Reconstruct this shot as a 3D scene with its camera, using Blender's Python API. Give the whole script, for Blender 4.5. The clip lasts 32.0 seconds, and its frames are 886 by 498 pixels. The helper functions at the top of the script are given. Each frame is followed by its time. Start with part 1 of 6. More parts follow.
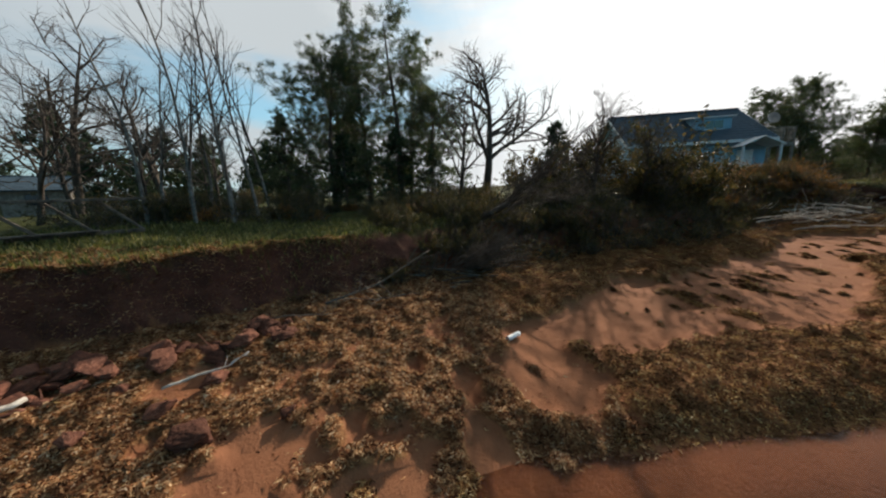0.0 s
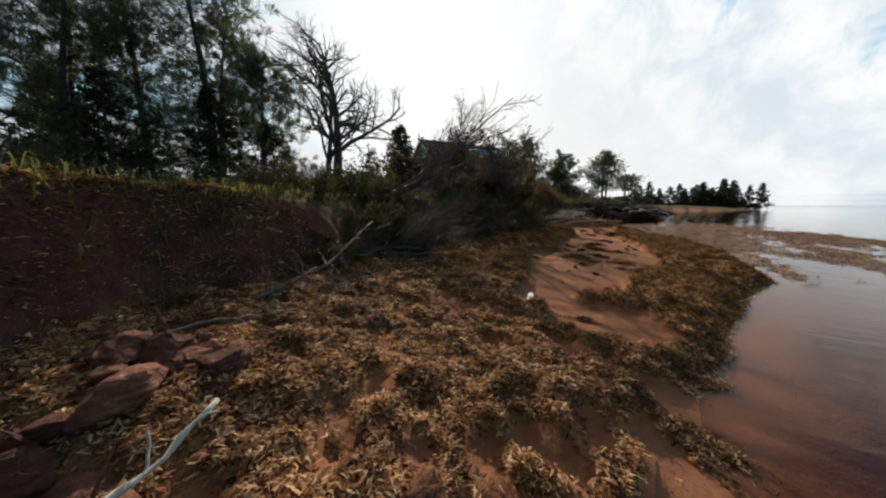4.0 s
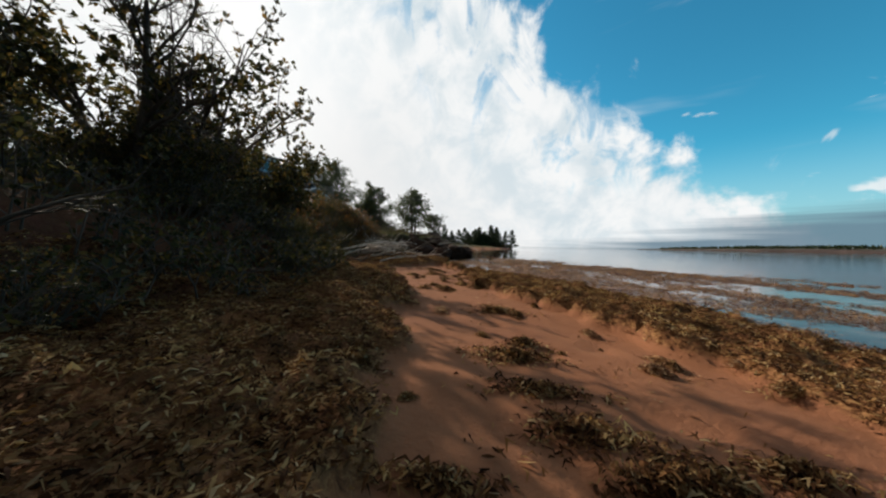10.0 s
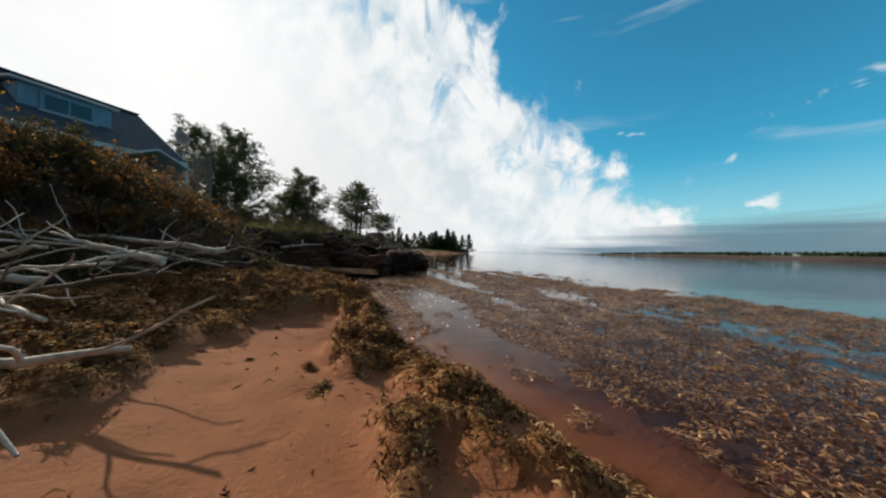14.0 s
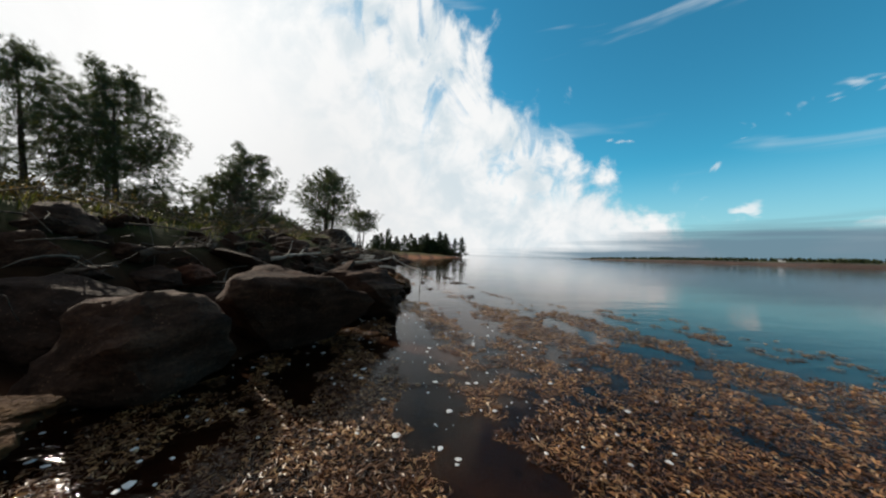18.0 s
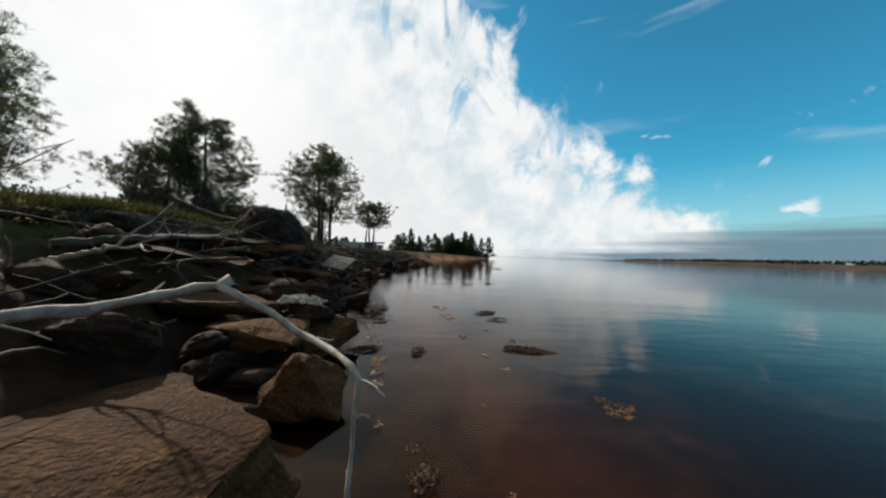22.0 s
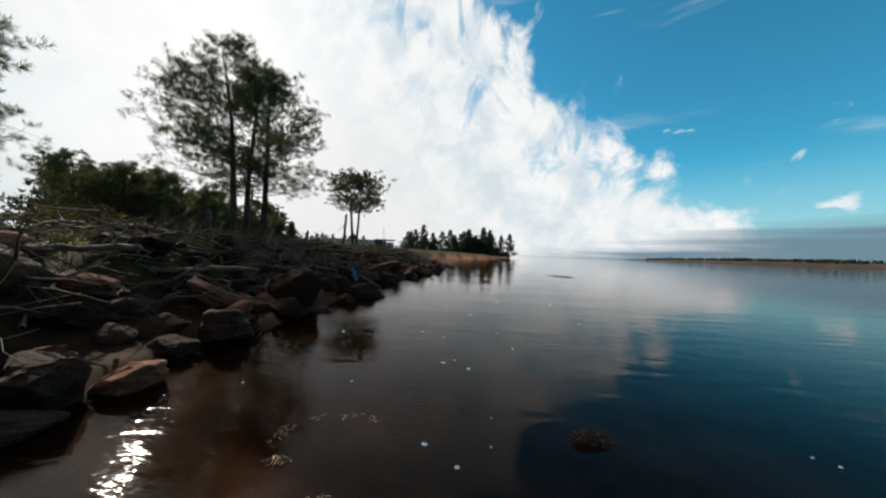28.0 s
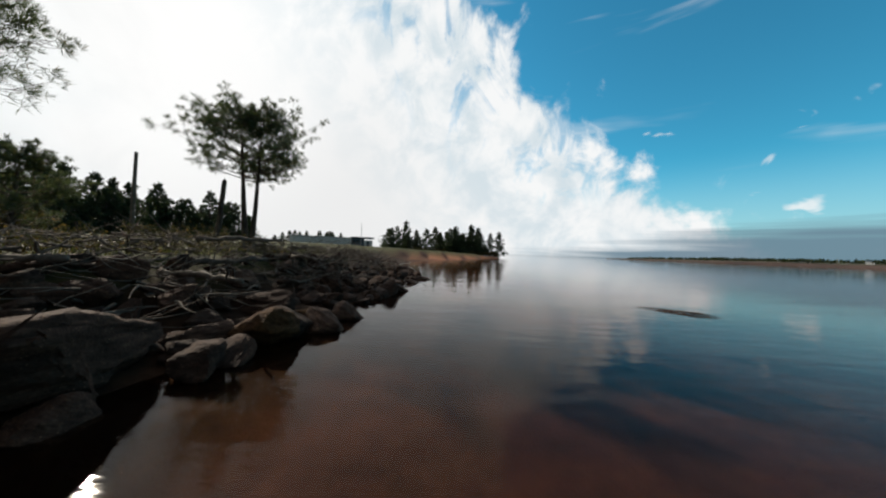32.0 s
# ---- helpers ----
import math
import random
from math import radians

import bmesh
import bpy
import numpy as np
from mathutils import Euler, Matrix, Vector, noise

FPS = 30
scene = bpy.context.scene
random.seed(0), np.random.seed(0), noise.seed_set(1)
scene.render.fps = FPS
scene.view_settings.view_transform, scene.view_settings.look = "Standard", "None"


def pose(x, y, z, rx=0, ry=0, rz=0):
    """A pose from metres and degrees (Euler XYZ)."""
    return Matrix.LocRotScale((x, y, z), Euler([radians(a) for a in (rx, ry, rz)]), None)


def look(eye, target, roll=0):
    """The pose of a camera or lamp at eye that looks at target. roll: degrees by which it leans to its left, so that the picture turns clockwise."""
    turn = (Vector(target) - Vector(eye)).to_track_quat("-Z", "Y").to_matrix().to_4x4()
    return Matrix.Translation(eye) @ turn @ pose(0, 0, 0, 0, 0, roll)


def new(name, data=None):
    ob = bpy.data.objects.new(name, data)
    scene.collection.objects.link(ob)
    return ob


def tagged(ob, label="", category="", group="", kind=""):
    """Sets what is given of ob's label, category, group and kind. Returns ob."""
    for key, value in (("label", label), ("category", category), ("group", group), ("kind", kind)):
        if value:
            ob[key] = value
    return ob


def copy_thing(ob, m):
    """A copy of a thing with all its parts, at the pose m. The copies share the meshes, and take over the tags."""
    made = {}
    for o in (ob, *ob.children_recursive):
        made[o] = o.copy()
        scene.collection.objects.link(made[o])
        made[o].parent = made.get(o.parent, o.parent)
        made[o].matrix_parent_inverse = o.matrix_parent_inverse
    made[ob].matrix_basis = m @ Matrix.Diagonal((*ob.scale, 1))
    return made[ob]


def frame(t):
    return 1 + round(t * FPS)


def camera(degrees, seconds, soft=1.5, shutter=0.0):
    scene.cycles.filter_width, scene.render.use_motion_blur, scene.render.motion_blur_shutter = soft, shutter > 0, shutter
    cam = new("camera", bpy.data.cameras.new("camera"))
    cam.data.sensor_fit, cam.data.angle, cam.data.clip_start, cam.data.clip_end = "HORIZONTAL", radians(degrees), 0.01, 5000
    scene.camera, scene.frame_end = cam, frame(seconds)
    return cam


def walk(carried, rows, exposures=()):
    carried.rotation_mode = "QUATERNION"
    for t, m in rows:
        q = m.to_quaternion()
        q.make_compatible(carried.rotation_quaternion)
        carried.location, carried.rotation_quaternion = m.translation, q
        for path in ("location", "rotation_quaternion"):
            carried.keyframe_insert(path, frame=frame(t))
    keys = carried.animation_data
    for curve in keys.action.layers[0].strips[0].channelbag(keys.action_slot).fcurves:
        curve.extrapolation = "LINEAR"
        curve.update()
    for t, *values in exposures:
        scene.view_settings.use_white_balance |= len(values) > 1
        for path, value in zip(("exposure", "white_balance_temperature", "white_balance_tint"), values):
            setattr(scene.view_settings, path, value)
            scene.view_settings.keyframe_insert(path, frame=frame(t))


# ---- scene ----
cam = camera(111.7, 32.0, soft=2.2)


def seen_from(x, y, z, yaw, pitch, roll):
    """Camera pose: heading to the left of +y, pitch up, lean to the right."""
    return pose(x, y, z, 90 + pitch, 0, yaw) @ pose(0, 0, 0, 0, 0, -roll)


# the camera darkens its picture as it turns towards the sky
EXPOSURES = [(0.0, 0.24), (2.5, 0.2), (4.0, 0.1), (5.5, 0.04), (6.5, 0.0), (32.0, 0.0)]
# seconds, x, y, z, yaw, pitch, roll
ROWS = [
    (0.0, 1.42, -41.47, 1.94, 73.6, -10.6, 2.4), (0.5, 1.08, -41.98, 1.83, 77.6, -12.4, 3.2),
    (1.0, 0.86, -42.28, 1.75, 78.9, -14.2, 2.6), (1.5, 0.73, -42.46, 1.65, 78.1, -15.4, 1.7),
    (2.0, 0.57, -42.58, 1.56, 74.6, -14.9, 0.2), (2.5, 0.41, -42.68, 1.47, 70.2, -13.0, 0.0),
    (3.0, 0.21, -42.74, 1.35, 62.3, -10.6, 0.4), (3.5, -0.10, -42.80, 1.25, 48.6, -8.7, 0.5),
    (4.0, -0.46, -42.78, 1.18, 36.6, -8.0, 0.0), (4.5, -0.78, -42.40, 1.11, 28.8, -7.3, -0.5),
    (6.5, -1.44, -40.40, 0.88, 14.9, -3.3, -0.3), (7.0, -1.57, -39.93, 0.86, 13.0, -2.7, -0.2),
    (7.5, -1.71, -39.40, 0.86, 11.3, -2.2, -0.4), (8.0, -1.86, -38.78, 0.85, 9.5, -1.5, -0.2),
    (8.5, -1.95, -38.04, 0.84, 7.8, -1.2, -0.4), (9.0, -2.07, -37.58, 0.84, 6.0, -0.8, -0.4),
    (9.5, -2.18, -36.85, 0.83, 4.3, -0.7, -0.7), (10.0, -2.23, -36.19, 0.83, 2.3, -0.5, -0.9),
    (10.5, -2.27, -35.48, 0.82, 0.5, -0.3, -1.0), (11.0, -2.30, -34.63, 0.80, -1.1, -0.1, -1.0),
    (11.5, -2.34, -33.72, 0.78, -2.3, 0.1, -0.9), (12.0, -2.30, -32.94, 0.78, -3.2, 0.3, -0.9),
    (12.5, -2.23, -32.18, 0.80, -4.0, 0.3, -1.1), (13.0, -1.97, -31.43, 0.83, -4.7, 0.5, -0.9),
    (13.5, -1.83, -30.29, 0.88, -5.4, 0.4, -1.1), (15.5, -1.71, -25.46, 1.03, -7.3, 0.6, -1.6),
    (16.0, -1.57, -24.50, 1.07, -7.5, 0.6, -1.7), (16.5, -1.46, -23.56, 1.05, -7.6, 0.8, -1.7),
    (17.0, -1.30, -22.67, 1.11, -7.7, 0.9, -1.7), (17.5, -1.15, -21.68, 1.15, -7.6, 1.0, -1.8),
    (18.0, -0.98, -20.80, 1.13, -7.6, 1.1, -1.8), (18.5, -0.76, -19.84, 1.13, -7.3, 1.1, -1.9),
    (19.0, -0.65, -18.73, 1.14, -7.1, 1.2, -1.9), (19.5, -0.56, -17.61, 1.17, -6.6, 1.2, -1.8),
    (20.0, -0.46, -16.49, 1.20, -6.0, 1.2, -1.8), (20.5, -0.27, -15.54, 1.23, -5.2, 1.1, -1.9),
    (21.0, -0.21, -14.67, 1.24, -4.5, 1.2, -2.0), (21.5, -0.14, -13.73, 1.21, -3.7, 1.2, -2.0),
    (22.0, -0.08, -12.69, 1.21, -2.8, 1.1, -2.0), (22.5, -0.03, -11.70, 1.19, -2.1, 1.1, -2.0),
    (23.0, 0.00, -10.72, 1.13, -1.5, 1.1, -2.0), (23.5, 0.01, -9.69, 1.08, -0.9, 1.1, -2.0),
    (24.0, 0.02, -8.78, 1.07, -0.4, 0.9, -2.0), (24.5, 0.02, -7.70, 1.10, -0.1, 0.9, -2.0),
    (26.5, 0.01, -3.32, 1.07, 0.6, 0.9, -2.0), (27.0, -0.05, -2.09, 1.08, 0.5, 0.9, -2.0),
    (27.5, -0.07, -0.98, 1.08, 0.3, 0.8, -2.0), (28.0, -0.00, 0.00, 1.10, -0.0, 0.8, -2.0),
    (28.5, -0.09, 1.33, 1.07, -0.6, 0.7, -2.0), (29.0, -0.02, 2.37, 1.06, -1.1, 0.7, -2.0),
    (29.5, 0.03, 3.46, 1.06, -1.7, 0.7, -1.9), (30.0, 0.01, 4.90, 1.13, -2.2, 0.6, -2.0),
    (30.5, 0.07, 6.13, 1.15, -2.6, 0.6, -1.9), (31.0, 0.21, 7.34, 1.17, -2.7, 0.6, -1.9),
    (31.5, 0.46, 8.69, 1.19, -2.8, 0.6, -1.9), (32.0, 0.75, 10.19, 1.23, -2.6, 0.7, -2.1),
]
walk(cam, [(r[0], seen_from(*r[1:])) for r in ROWS], EXPOSURES)

# ---- light ----
SUN_AZ, SUN_EL = radians(46), radians(28.5)   # azimuth to the left of +y
sun_dir = Vector((-math.sin(SUN_AZ) * math.cos(SUN_EL), math.cos(SUN_AZ) * math.cos(SUN_EL), math.sin(SUN_EL)))
sun = new("sun", bpy.data.lights.new("sun", "SUN"))
sun.data.energy, sun.data.angle, sun.data.color = 4.8, radians(0.6), (1.0, 0.89, 0.74)
sun.matrix_world = look(sun_dir * 100, (0, 0, 0))


class Net:
    """A small writer of shader nodes."""

    def __init__(self, tree):
        self.t = tree
        tree.nodes.clear()

    def n(self, kind, ins=None, **props):
        node = self.t.nodes.new(kind)
        for k, v in props.items():
            setattr_safe(node, k, v)
        for k, v in (ins or {}).items():
            if hasattr(v, "is_output"):
                self.t.links.new(v, node.inputs[k])
            else:
                node.inputs[k].default_value = v
        return node

    def m(self, op, a, b=0.0, c=0.0):
        return self.n("ShaderNodeMath", {0: a, 1: b, 2: c}, operation=op).outputs[0]

    def mix(self, f, a, b, blend="MIX"):
        return self.n("ShaderNodeMix", {0: f, 6: a, 7: b}, data_type="RGBA", blend_type=blend).outputs[2]

    def step(self, v, a, b):
        return self.n("ShaderNodeMapRange", {0: v, 1: a, 2: b}, interpolation_type="SMOOTHSTEP").outputs[0]

    def noise(self, vec, scale, detail=4.0, rough=0.55, dist=0.0):
        return self.n("ShaderNodeTexNoise", {"Vector": vec, "Scale": scale, "Detail": detail, "Roughness": rough, "Distortion": dist})

    def ramp(self, f, stops):
        r = self.n("ShaderNodeValToRGB", {0: f})
        e = r.color_ramp.elements
        while len(e) < len(stops):
            e.new(0.5)
        for k, (p, c) in zip(e, stops):
            k.position, k.color = p, (*c, 1)
        return r.outputs[0]


def setattr_safe(node, k, v):
    if k == "operation":
        node.operation = v
    elif k == "data_type":
        node.data_type = v
    elif k == "blend_type":
        node.blend_type = v
    elif k == "interpolation_type":
        node.interpolation_type = v
    elif k == "sky_type":
        node.sky_type = v
    elif k == "layer_name":
        node.layer_name = v
    elif k == "attribute_name":
        node.attribute_name = v
    elif k == "noise_dimensions":
        node.noise_dimensions = v
    elif k == "feature":
        node.feature = v


def sky_world():
    w = bpy.data.worlds.new("sky")
    w.use_nodes = True
    N = Net(w.node_tree)
    gen = N.n("ShaderNodeTexCoord").outputs["Generated"]
    s = N.n("ShaderNodeSeparateXYZ", {0: gen})
    x, y, z = s.outputs
    az = N.m("MULTIPLY", N.m("ARCTAN2", x, y), 57.3)                      # degrees to the right of +y
    el = N.m("MULTIPLY", N.m("ARCSINE", z), 57.3)
    sky = N.n("ShaderNodeTexSky", sky_type="NISHITA")
    sky.sun_disc, sky.sun_elevation, sky.sun_rotation = False, SUN_EL, -SUN_AZ
    sky.air_density, sky.dust_density, sky.ozone_density = 1.0, 0.3, 2.0
    blue = N.mix(1.0, sky.outputs[0], (0.034, 0.138, 0.142, 1), "MULTIPLY")
    uv = N.n("ShaderNodeCombineXYZ", {0: az, 1: el, 2: 0.0}).outputs[0]
    # edge of the cloud sheet, ragged, leaning away from the sun
    rag = N.noise(N.n("ShaderNodeMapping", {"Vector": uv, "Rotation": (0, 0, radians(38)), "Scale": (0.15, 0.075, 1)}).outputs[0], 1.0, 5, 0.58, 0.4).outputs[0]
    puff = N.noise(uv, 0.12, 6, 0.58, 0.35).outputs[0]
    side = N.m("MULTIPLY_ADD", el, 1.02, az)
    edge = N.m("ADD", N.m("MULTIPLY_ADD", rag, -17.0, 8.5), N.m("MULTIPLY_ADD", puff, -44.0, 22.0))
    sheet = N.step(N.m("ADD", side, edge), 53.0, 43.0)
    # thin blue rents inside the sheet near its edge
    rent = N.m("MULTIPLY", N.step(N.noise(N.n("ShaderNodeMapping", {"Vector": uv, "Rotation": (0, 0, radians(30)), "Scale": (1.0, 0.55, 1)}).outputs[0], 0.13, 6, 0.62, 1.0).outputs[0], 0.5, 0.66), N.m("MULTIPLY", N.step(side, 16.0, 34.0), N.step(el, 7.0, 14.0)))
    sheet = N.m("MULTIPLY", sheet, N.m("MULTIPLY_ADD", rent, -0.62, 1.0))
    far = N.step(az, -42.0, -95.0)
    veil = N.m("MULTIPLY", far, N.step(N.noise(N.n("ShaderNodeMapping", {"Vector": uv, "Rotation": (0, 0, radians(20)), "Scale": (0.02, 0.07, 1)}).outputs[0], 1.0, 5, 0.6, 0.3).outputs[0], 0.46, 0.66))
    sheet = N.m("MULTIPLY", sheet, N.m("MULTIPLY_ADD", veil, -0.5, 1.0))
    # the sheet ends overhead and behind
    sheet = N.m("MULTIPLY", sheet, N.m("MULTIPLY", N.step(el, 62.0, 44.0), N.step(az, -175.0, -110.0)))
    # wisps over the blue part
    st = N.noise(N.n("ShaderNodeMapping", {"Vector": uv, "Rotation": (0, 0, radians(-22)), "Scale": (0.022, 0.16, 1)}).outputs[0], 1.0, 4, 0.5, 0.6).outputs[0]
    wisp = N.m("MULTIPLY", N.step(st, 0.57, 0.74), 0.6)
    bits = N.noise(N.n("ShaderNodeMapping", {"Vector": uv, "Rotation": (0, 0, radians(-15)), "Scale": (0.1, 0.21, 1)}).outputs[0], 1.0, 4, 0.55, 0.5).outputs[0]
    wisp = N.m("MAXIMUM", wisp, N.m("MULTIPLY", N.step(bits, 0.64, 0.72), N.m("MULTIPLY", N.step(el, 26.0, 18.0), 0.8)))
    front = N.m("MULTIPLY", N.step(az, 100.0, 70.0), N.step(az, -60.0, -10.0))
    wisp = N.m("MULTIPLY", wisp, front)
    cloud = N.m("MAXIMUM", sheet, wisp)
    # pale haze towards the horizon
    ahead = N.m("MULTIPLY", N.step(az, 130.0, 80.0), N.step(az, -150.0, -100.0))
    haze = N.m("MULTIPLY", N.step(el, 16.0, 1.0), N.m("MULTIPLY_ADD", ahead, 0.62, 0.1))
    base = N.mix(haze, blue, (0.44, 0.62, 0.70, 1))
    # unseen neutral grey overhead, added to keep the blue out of the shade
    base = N.mix(N.m("MULTIPLY", N.step(el, 46.0, 64.0), 0.9), base, (0.27, 0.255, 0.24, 1))
    # unseen sky behind is a plain grey, set for the fill light
    base = N.mix(N.m("MULTIPLY_ADD", ahead, -0.85, 0.85), base, (0.13, 0.13, 0.125, 1))
    shade = N.mix(N.step(puff, 0.35, 0.62), (0.66, 0.75, 0.80, 1), (0.93, 0.94, 0.94, 1))
    near_sun = N.step(side, 30.0, -10.0)
    white = N.mix(near_sun, shade, (0.845, 0.85, 0.85, 1))
    white = N.mix(N.step(N.m("MULTIPLY_ADD", puff, 40.0, az), -18.0, -75.0), white, (0.5, 0.54, 0.56, 1))
    col = N.mix(cloud, base, white)
    # the glowing veil round the sun
    near = N.n("ShaderNodeVectorMath", {0: gen, 1: sun_dir}, operation="DOT_PRODUCT").outputs["Value"]
    glow = N.m("MULTIPLY", N.m("POWER", N.step(near, math.cos(radians(38)), 1.0), 2.0), 0.16)
    col = N.mix(1.0, col, N.n("ShaderNodeCombineColor", {0: glow, 1: N.m("MULTIPLY", glow, 0.97), 2: N.m("MULTIPLY", glow, 0.92)}).outputs[0], "ADD")
    # low grey bank over the water on the far side of the bay
    bank_n = N.noise(N.n("ShaderNodeMapping", {"Vector": uv, "Scale": (0.03, 0.75, 1)}).outputs[0], 1.0, 4, 0.55, 0.4).outputs[0]
    top = N.m("MULTIPLY_ADD", N.step(az, 10.0, 62.0), 4.6, N.m("MULTIPLY_ADD", bank_n, 6.0, -3.0))
    bank = N.m("MULTIPLY", N.m("MULTIPLY", N.step(N.m("SUBTRACT", el, top), 2.0, -1.6), N.step(az, 0.0, 34.0)), 0.93)
    col = N.mix(bank, col, (0.145, 0.235, 0.305, 1))
    col = N.mix(N.step(el, 0.4, -0.6), col, (0.22, 0.26, 0.28, 1))
    bg = N.n("ShaderNodeBackground", {"Color": col, "Strength": 1.0})
    out = N.n("ShaderNodeOutputWorld", {0: bg.outputs[0]})
    scene.world = w


sky_world()

# ---- plan of the shore ----
SHORE = [(-4000, 3), (-60, 0.6), (-44, 0.1), (-42, -0.2), (-40.4, -0.16), (-39.2, 0.18), (-37.8, 0.52), (-36, 0.85), (-33, 0.9), (-31, 0.5), (-28, -0.9), (-26, -1.9), (-24, -2.3), (-22.9, -2.7), (-22, -3.1), (-21.4, -3.5), (-20.8, -4.3), (-19.8, -4.4), (-19.2, -4.1), (-18.4, -3.1),
         (-17, -2.4), (-15, -1.8), (-13, -1.4), (-10.5, -1.1), (-8.5, -1.5), (-6, -2.1), (-3.5, -2.4), (0, -2.5), (3, -2.5), (6, -2.2), (9, -2.2),
         (12, -2.0), (14, -1.4), (19, -0.5), (25, -0.1), (33, -1.2), (42, -3.2), (48, -1.4), (57, 1.7), (90, 14), (126, 30), (134, 31), (142, 24), (152, -40), (175, -400), (4000, -900)]
# y, beach width, beach top, bank width, bank top
BANK = [(-4000, 2.6, 0.5, 0.3, 1.45), (-46, 2.47, 0.5, 0.22, 1.3), (-44.3, 2.40, 0.48, 0.22, 1.24), (-43, 2.66, 0.48, 0.22, 1.2), (-41.6, 2.85, 0.42, 0.3, 1.18), (-40.0, 3.24, 0.4, 1.2, 1.2), (-38.5, 3.97, 0.38, 2.0, 1.25), (-37, 4.43, 0.36, 2.4, 1.35), (-30, 4.7, 0.36, 2.7, 1.55),
        (-27, 3.4, 0.38, 2.8, 1.65), (-24, 2.2, 0.3, 2.3, 1.75), (-20, 0.7, 0.12, 3.4, 1.7), (-14, 0.3, 0.1, 2.9, 1.5), (-6, 0.3, 0.1, 2.8, 1.38),
        (4, 0.3, 0.1, 2.9, 1.05), (25, 0.4, 0.1, 3.0, 0.95), (42, 1.5, 0.3, 3.0, 1.3), (57, 2.5, 0.3, 2.0, 1.5), (100, 2.2, 0.3, 1.5, 1.2), (115, 2.0, 0.3, 1.2, 0.8), (135, 2.0, 0.3, 1.0, 0.6), (4000, 5, 0.5, 3, 2.4)]


def col_of(table, k):
    return np.array([r[k] for r in table], float)


def lattice(ix, iy, seed):
    h = (ix.astype(np.int64) * 374761393 + iy.astype(np.int64) * 668265263 + seed * 974711) & 0x7FFFFFFF
    h = ((h ^ (h >> 13)) * 1274126177) & 0x7FFFFFFF
    return ((h ^ (h >> 16)) & 0xFFFF) / 65535.0


def vnoise(x, y, s, seed=0):
    """Smooth value noise from 0 to 1, one cell s metres wide."""
    u, v = np.asarray(x, float) / s, np.asarray(y, float) / s
    iu, iv = np.floor(u), np.floor(v)
    fu, fv = u - iu, v - iv
    fu, fv = fu * fu * (3 - 2 * fu), fv * fv * (3 - 2 * fv)
    a, b = lattice(iu, iv, seed), lattice(iu + 1, iv, seed)
    c, d = lattice(iu, iv + 1, seed), lattice(iu + 1, iv + 1, seed)
    return (a * (1 - fu) + b * fu) * (1 - fv) + (c * (1 - fu) + d * fu) * fv


def fnoise(x, y, s, seed=0):
    return (vnoise(x, y, s, seed) + 0.5 * vnoise(x, y, s / 2.1, seed + 7) + 0.25 * vnoise(x, y, s / 4.3, seed + 13)) / 1.75


def ramp01(v, a, b):
    t = np.clip((v - a) / (b - a), 0, 1)
    return t * t * (3 - 2 * t)


def inland(x, y):
    """Metres from the water's edge, positive on land."""
    return np.interp(y, col_of(SHORE, 0), col_of(SHORE, 1)) + (fnoise(x * 0.3, y, 1.7, 3) - 0.5) * 0.5 * ramp01(-np.asarray(y, float), -60, 10) - x


BARE = [(-0.72, -42.3, 0.3, 0.2), (-0.5, -42.56, 0.2, 0.13), (-0.28, -41.45, 0.16, 0.3), (-0.85, -39.75, 0.4, 0.38), (-1.15, -38.5, 0.35, 0.4), (-0.35, -40.65, 0.22, 0.16), (-0.78, -41.6, 0.16, 0.1), (-1.3, -41.0, 0.14, 0.1), (-0.5, -43.3, 0.16, 0.12), (-1.0, -40.6, 0.22, 0.12), (-0.95, -43.0, 0.12, 0.1), (-0.6, -44.1, 0.2, 0.14)]


HEAPS_FIRST = [(-1.78, -36.61, 0.3, 0.2), (-1.58, -36.78, 0.25, 0.12), (-1.97, -36.77, 0.18, 0.1), (-1.9, -34.56, 0.28, 0.14), (-1.49, -36.24, 0.2, 0.15), (-1.55, -35.4, 0.2, 0.14), (-1.07, -36.53, 0.3, 0.2), (-1.87, -34.95, 0.28, 0.1),
               (-1.8, -35.22, 0.26, 0.13), (-1.68, -35.42, 0.2, 0.1), (-2.26, -35.5, 0.2, 0.06), (-1.79, -34.31, 0.15, 0.1), (-1.25, -35.31, 0.2, 0.1), (-2.6, -34.96, 0.1, 0.05), (-1.81, -33.3, 0.25, 0.2), (-2.25, -36.4, 0.12, 0.06)]
HEAPS_SECOND = [(-2.07, -31.57, 0.2, 0.1), (-2.31, -32.13, 0.1, 0.06), (-2.52, -31.96, 0.14, 0.05), (-2.62, -32.23, 0.12, 0.05), (-1.61, -30.91, 0.3, 0.2), (-2.64, -30.0, 0.22, 0.16), (-3.0, -30.56, 0.25, 0.08), (-1.85, -31.8, 0.2, 0.1),
                (-2.12, -31.31, 0.15, 0.08), (-2.8, -28.75, 0.3, 0.14), (-2.03, -29.32, 0.2, 0.18), (-1.95, -28.8, 0.22, 0.18), (-2.53, -29.0, 0.15, 0.08), (-2.4, -31.36, 0.1, 0.05), (-2.35, -32.34, 0.09, 0.05), (-1.9, -30.3, 0.2, 0.12)]
HEAPS = HEAPS_FIRST + HEAPS_SECOND


